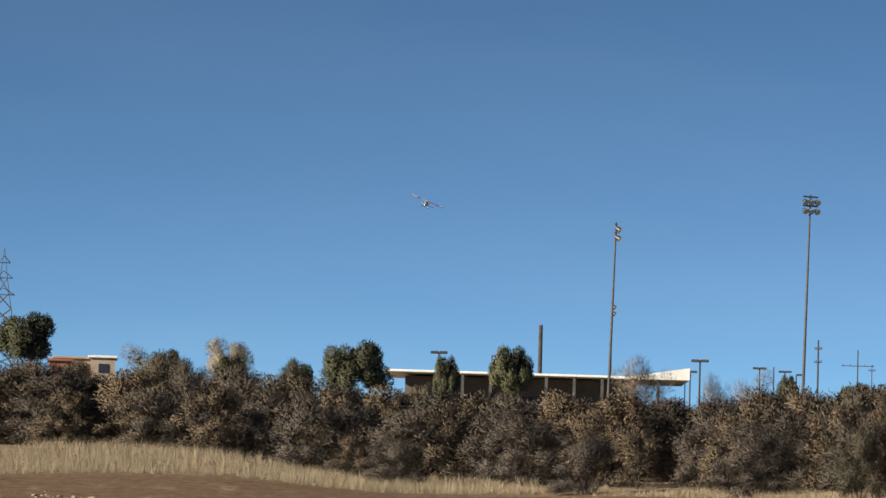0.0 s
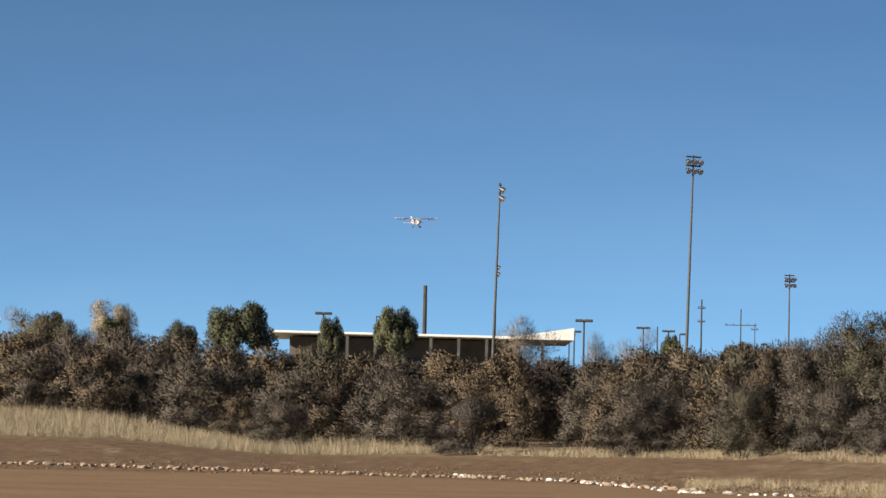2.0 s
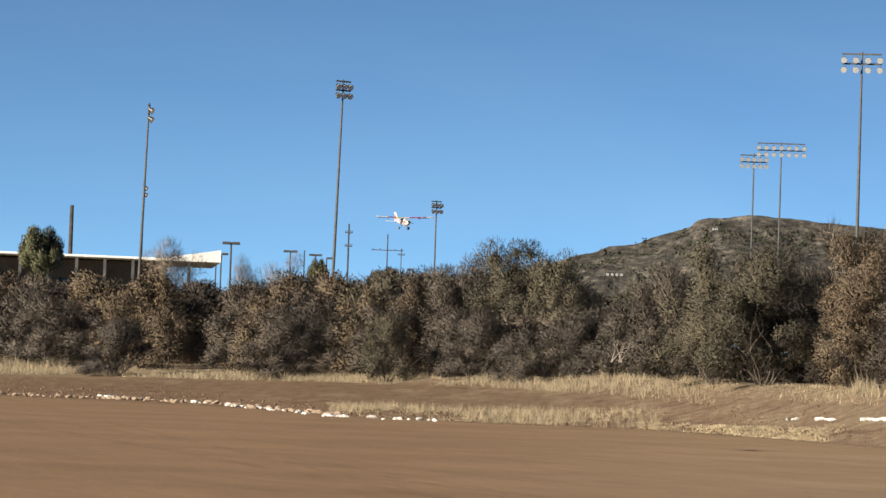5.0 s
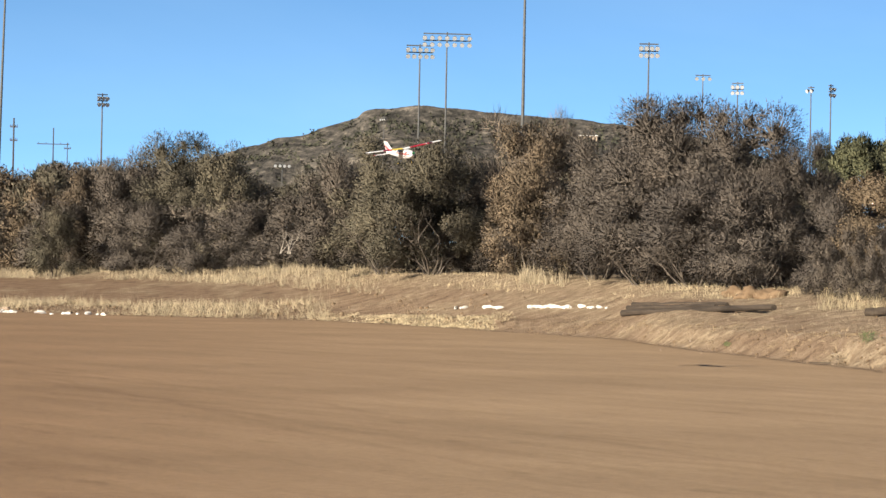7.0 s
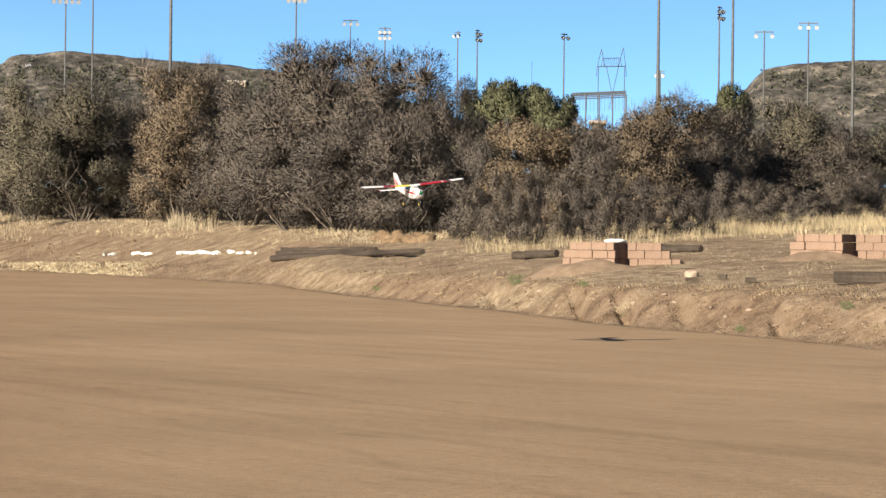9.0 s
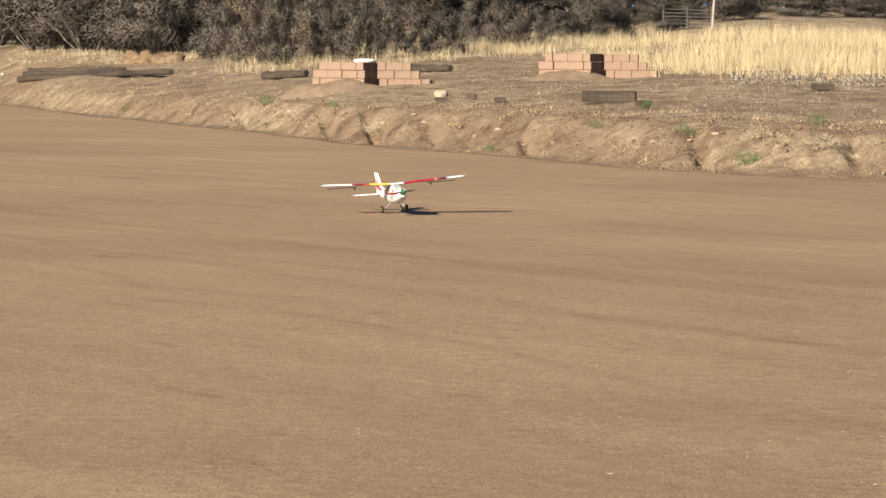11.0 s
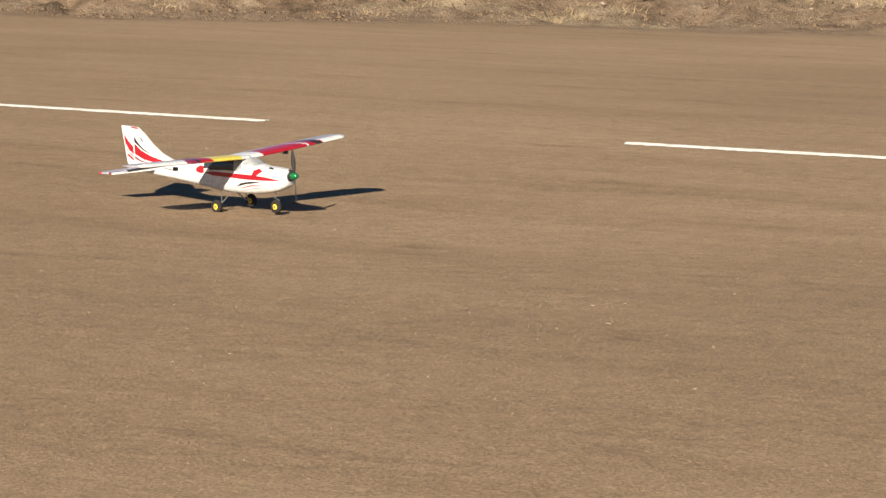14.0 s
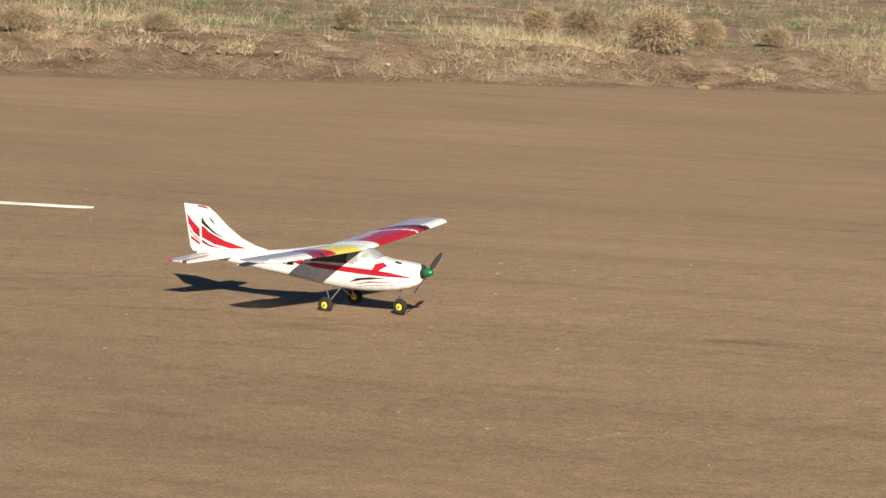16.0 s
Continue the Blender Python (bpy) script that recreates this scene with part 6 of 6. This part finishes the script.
fin_trim([(-0.783, 0.322), (-0.735, 0.288), (-0.655, 0.258), (-0.530, 0.230), (-0.620, 0.2235), (-0.710, 0.236), (-0.783, 0.264)], A_RED)
fin_trim([(-0.783, 0.362), (-0.757, 0.330), (-0.715, 0.298), (-0.650, 0.266), (-0.715, 0.288), (-0.783, 0.330)], A_BLACK)
fin_trim([(-0.783, 0.254), (-0.735, 0.2300), (-0.675, 0.2205), (-0.735, 0.222), (-0.783, 0.240)], A_PURPLE)
fin_trim([(-0.742, 0.364), (-0.722, 0.352), (-0.706, 0.328), (-0.722, 0.338)], A_BLACK)
fin_trim([(-0.868, 0.372), (-0.835, 0.336), (-0.797, 0.304), (-0.795, 0.262), (-0.830, 0.284), (-0.858, 0.322)], A_RED, 0.0048)
fin_trim([(-0.856, 0.304), (-0.830, 0.276), (-0.795, 0.258), (-0.795, 0.244), (-0.825, 0.258), (-0.852, 0.286)], A_SILVER_GREYED, 0.0048)
fin_trim([(-0.848, 0.268), (-0.795, 0.238), (-0.795, 0.226), (-0.846, 0.254)], A_RED, 0.0048)
fin_trim([(-0.803, 0.4155), (-0.752, 0.4095), (-0.738, 0.400), (-0.803, 0.408)], A_RED)


def side_trim(low, high, x0, x1, material, n=44):
    """A film flash following the fuselage side between two curves of height over length."""
    for sy in (-1, 1):
        bm = bmesh.new()
        rows = []
        for i in range(n + 1):
            x = x0 + (x1 - x0) * i / n
            row = []
            for z in np.linspace(low(x), high(x), 4):
                zc, zh = (fus(x, FUS_B) + fus(x, FUS_T)) / 2, (fus(x, FUS_T) - fus(x, FUS_B)) / 2
                u = min(0.999, abs((z - zc) / zh))
                row.append(bm.verts.new((x, sy * (fus(x, FUS_W) * (1 - u ** 3.2) ** (1 / 3.2) + 0.0012), z)))
            rows.append(row)
        for p_, q_ in zip(rows, rows[1:]):
            for k in range(3):
                bm.faces.new((p_[k], q_[k], q_[k + 1], p_[k + 1]))
        part("side_flash", bm, material, plane)


def curve(xs, zs):
    return lambda x: float(np.interp(x, xs, zs))


side_trim(curve([-0.16, -0.10, 0.20, 0.30, 0.41], [0.200, 0.190, 0.180, 0.180, 0.182]), curve([-0.16, -0.10, 0.20, 0.30, 0.41], [0.204, 0.212, 0.206, 0.199, 0.184]), -0.16, 0.41, A_RED)
side_trim(curve([0.205, 0.225, 0.262, 0.285], [0.19, 0.19, 0.215, 0.226]), curve([0.205, 0.225, 0.262, 0.285], [0.196, 0.232, 0.242, 0.230]), 0.205, 0.285, A_RED, 16)
side_trim(curve([0.09, 0.16, 0.27], [0.140, 0.155, 0.169]), curve([0.09, 0.13, 0.20, 0.27], [0.142, 0.161, 0.171, 0.171]), 0.09, 0.27, A_BLACK, 24)
side_trim(curve([0.12, 0.20, 0.30], [0.131, 0.146, 0.152]), curve([0.12, 0.20, 0.30], [0.133, 0.152, 0.154]), 0.12, 0.30, A_RED, 24)
side_trim(curve([0.13, 0.22, 0.33], [0.121, 0.134, 0.142]), curve([0.13, 0.22, 0.33], [0.123, 0.138, 0.144]), 0.13, 0.33, A_SILVER_GREYED, 24)
side_trim(curve([-0.235, -0.20, -0.17], [0.205, 0.196, 0.20]), curve([-0.235, -0.20, -0.17], [0.222, 0.238, 0.236]), -0.235, -0.17, A_RED, 10)


def stab_paint(c):
    return 1 if abs(c[1]) > 0.268 else (2 if -0.73 < c[0] < -0.70 and abs(c[1]) > 0.08 else 0)


tail = slab([(-0.62, 0.012), (-0.69, 0.262), (-0.705, 0.275), (-0.745, 0.266), (-0.745, -0.266), (-0.705, -0.275), (-0.69, -0.262), (-0.62, -0.012)], 0.010, "z", "stabiliser", "white tailplane", [A_WHITE, A_RED, A_PURPLE], stab_paint)
tail.matrix_basis = Matrix.Translation((0.036, 0, 0.197))
ele = slab([(-0.748, -0.266), (-0.748, 0.266), (-0.80, 0.282), (-0.812, 0.27), (-0.80, 0.05), (-0.79, 0), (-0.80, -0.05), (-0.812, -0.27), (-0.80, -0.282)], 0.008, "z", "elevator", "silver-white elevator with red tips", [A_SILVER_GREYED, A_RED, A_PURPLE], stab_paint)
ele.matrix_basis = Matrix.Translation((0.036, 0, 0.197))

# spinner and propeller turn together
prop = new("propeller")
prop.parent = plane
rings = []
for i in range(9):
    u = i / 8
    rr = 0.0205 * math.sqrt(max(0.0, 1 - u ** 1.7)) + 0.0008
    rings.append([(u * 0.040, math.cos(2 * math.pi * k / 20) * rr, math.sin(2 * math.pi * k / 20) * rr) for k in range(20)])
loft(rings, A_GREEN, "spinner", prop, "green metal spinner")
for s in (1, -1):
    rings = []
    for i in range(12):
        u = i / 11
        rr = 0.018 + u * 0.122
        ch = 0.008 + 0.015 * math.sin(math.pi * min(1, u * 0.85 + 0.12)) * (1 if u < 0.95 else 0.5)
        tw = radians(62 - 42 * u)
        rings.append([(0.012 + math.cos(tw) * a_ * ch / 2 + math.sin(tw) * b_, math.sin(tw) * a_ * ch / 2 * s - math.cos(tw) * b_ * s, s * rr) for a_, b_ in ((-1, 0), (-0.3, 0.0022), (0.5, 0.0018), (1, 0), (0.3, -0.001), (-0.4, -0.001))])
    loft(rings, A_PROP, "blade", prop, "black propeller blade")
# cowl ring and exposed motor front
bm = bmesh.new()
add_tube(bm, (0.434, 0, 0.202), (0.462, 0, 0.206), 0.029, 0.019, 20)
add_tube(bm, (0.436, 0, 0.232), (0.455, 0, 0.227), 0.010, 0.008, 12)
part("motor", bm, A_FOAM, plane, "black motor front")
bm = bmesh.new()
add_box(bm, (0.035, 0.036, 0.006), Matrix.Translation((0.335, -0.022, 0.243)) @ Matrix.Rotation(radians(8), 4, "Y"), 0.002)
part("air_inlet", bm, A_BLACK, plane)


def gear_wire(points, name="gear_leg"):
    bm = bmesh.new()
    for a_, b_ in zip(points, points[1:]):
        add_tube(bm, a_, b_, 0.0032, 0.0032, 6)
    return part(name, bm, A_WIRE, plane)


for s in (-1, 1):
    gear_wire([(0.03, s * 0.045, 0.105), (0.0, s * 0.110, 0.037), (0.0, s * 0.130, 0.037)])
    gear_wire([(-0.05, s * 0.045, 0.110), (-0.012, s * 0.078, 0.058), (0.0, s * 0.110, 0.037)])
gear_wire([(0.325, 0, 0.125), (0.322, 0, 0.085), (0.310, 0, 0.083), (0.320, 0.024, 0.070), (0.326, 0.024, 0.037), (0.326, 0.0, 0.037)], "nose_leg")


def wheel(x, y, rad=0.037):
    ob = new("wheel")
    ob.parent = plane
    ob.location = (x, y, rad)
    bm = bmesh.new()
    n, prof = 28, [(0.44, -0.48), (0.66, -0.58), (0.90, -0.44), (1.0, 0.0), (0.90, 0.44), (0.66, 0.58), (0.44, 0.48)]
    rings = []
    for i in range(n):
        q = 2 * math.pi * i / n
        rings.append([bm.verts.new((math.cos(q) * r_ * rad, h_ * 0.024, math.sin(q) * r_ * rad)) for r_, h_ in prof])
    for i in range(n):
        a_, b_ = rings[i], rings[(i + 1) % n]
        for k in range(len(prof)):
            bm.faces.new((a_[k], b_[k], b_[(k + 1) % len(prof)], a_[(k + 1) % len(prof)]))
    part("tyre", bm, A_FOAM, ob, "black foam tyre", smooth=True)
    bm = bmesh.new()
    add_tube(bm, (0, -0.0105, 0), (0, 0.0105, 0), rad * 0.41, rad * 0.41, 20)
    for k in range(5):
        q = 2 * math.pi * k / 5
        for sy in (-1, 1):
            add_tube(bm, (math.cos(q) * rad * 0.3, sy * 0.0105, math.sin(q) * rad * 0.3), (math.cos(q) * rad * 0.3, sy * 0.0118, math.sin(q) * rad * 0.3), rad * 0.10, rad * 0.10, 8)
    part("rim", bm, A_HUB, ob, "yellow plastic hub")
    bm = bmesh.new()
    add_tube(bm, (0, -0.017, 0), (0, 0.017, 0), rad * 0.15, rad * 0.15, 10)
    part("axle_cap", bm, A_WIRE, ob)
    return ob


WHEELS = [(wheel(0.004, -0.130), (0.004, -0.130)), (wheel(-0.004, 0.128), (-0.004, 0.128)), (wheel(0.320, 0.002), (0.320, 0.002))]


def flight(t, x, y, z, heading, pitch, roll):
    return t, pose(x, y, z, roll, -pitch, 90 - heading)


def motions():
    walk(plane, [flight(*row) for row in (
        (0.0, -45.49, 127.41, 13.26, 164.5, 0.9, -22.1),
        (1.0, -35.79, 102.17, 10.31, 156.2, -2.2, -10.4),
        (1.5, -34.13, 101.22, 9.59, 152.1, -2.8, -6.5),
        (2.5, -27.76, 93.43, 7.72, 149.0, -0.6, 8.5),
        (3.0, -24.60, 88.82, 7.09, 152.7, -1.2, 10.0),
        (5.5, -13.36, 72.14, 4.61, 151.9, -3.1, -0.6),
        (6.0, -10.41, 65.33, 3.99, 153.1, 1.5, 0.1),
        (6.5, -8.26, 63.24, 4.06, 154.0, 0.3, -1.2),
        (7.0, -5.76, 58.72, 3.77, 151.4, -2.1, 10.9),
        (7.5, -3.69, 55.32, 3.17, 153.0, -1.3, 8.5),
        (8.0, -1.91, 52.11, 2.71, 159.0, 0.0, 10.9),
        (8.5, -0.54, 48.80, 2.42, 162.2, 0.4, 3.9),
        (9.0, 0.66, 45.40, 2.00, 164.2, -3.6, 5.8),
        (9.5, 1.77, 42.01, 1.12, 167.7, -1.0, 9.4),
        (10.0, 2.58, 38.99, 0.54, 175.2, 0.3, 15.9),
        (10.2, 2.70, 37.56, 0.39, 176.3, -0.3, 11.9),
        (10.6, 2.80, 35.6, 0.14, 175, 2, 8),
        (11.0, 2.86, 32.6, 0.02, 173, 3, 4),
        (11.5, 2.93, 29.0, 0.0, 171, 1, 3),
        (12.0, 3.01, 25.5, 0.0, 169.5, 0, 2.8),
        (12.5, 3.17, 22.20, -0.003, 168.0, 0, 2.7),
        (12.8, 3.59, 20.51, -0.011, 165.3, 0, 3.0),
        (13.0, 3.95, 19.48, -0.019, 163.8, 0, 2.8),
        (13.2, 4.34, 18.61, -0.030, 163.0, 0, 2.7),
        (13.4, 4.77, 17.81, -0.041, 162.3, 0.3, 2.9),
        (13.6, 5.24, 17.14, -0.052, 161.2, 0.6, 3.3),
        (13.8, 5.71, 16.51, -0.061, 160.0, 1.0, 3.5),
        (14.0, 6.20, 15.85, -0.067, 158.3, 1.4, 3.5),
        (14.5, 7.48, 14.43, -0.066, 156.4, 0.3, 3.7),
        (15.0, 8.69, 13.04, -0.043, 158.2, 0.5, 3.3),
        (15.5, 9.61, 11.62, -0.010, 160.9, 0.5, 4.0),
        (16.0, 10.32, 10.29, 0.016, 168.0, 0.5, 4.6),
    )])
    # propeller: fast in flight, idling on the ground
    rows, a = [], 0.0
    for i in range(0, 16 * 30 + 1):
        t = i / 30
        rows.append((t, pose(0.459, 0, 0.206, -55 + a, 0, 0)))
        a += 80 if t < 10.5 else 70 if t < 12.3 else 47
    walk(prop, rows)
    for ob, (x, y) in WHEELS:
        rows, a = [], 0.0
        for i in range(0, 16 * 30 + 1):
            t = i / 30
            rows.append((t, pose(x, y, 0.037, 0, a, 0)))
            speed = 0.0 if t < 10.6 else float(np.interp(t, [10.6, 12.5, 13.8, 16.0], [6.8, 6.0, 4.2, 2.6]))
            a += min(85.0, math.degrees(speed / 0.037 / 30))
        walk(ob, rows)


motions()
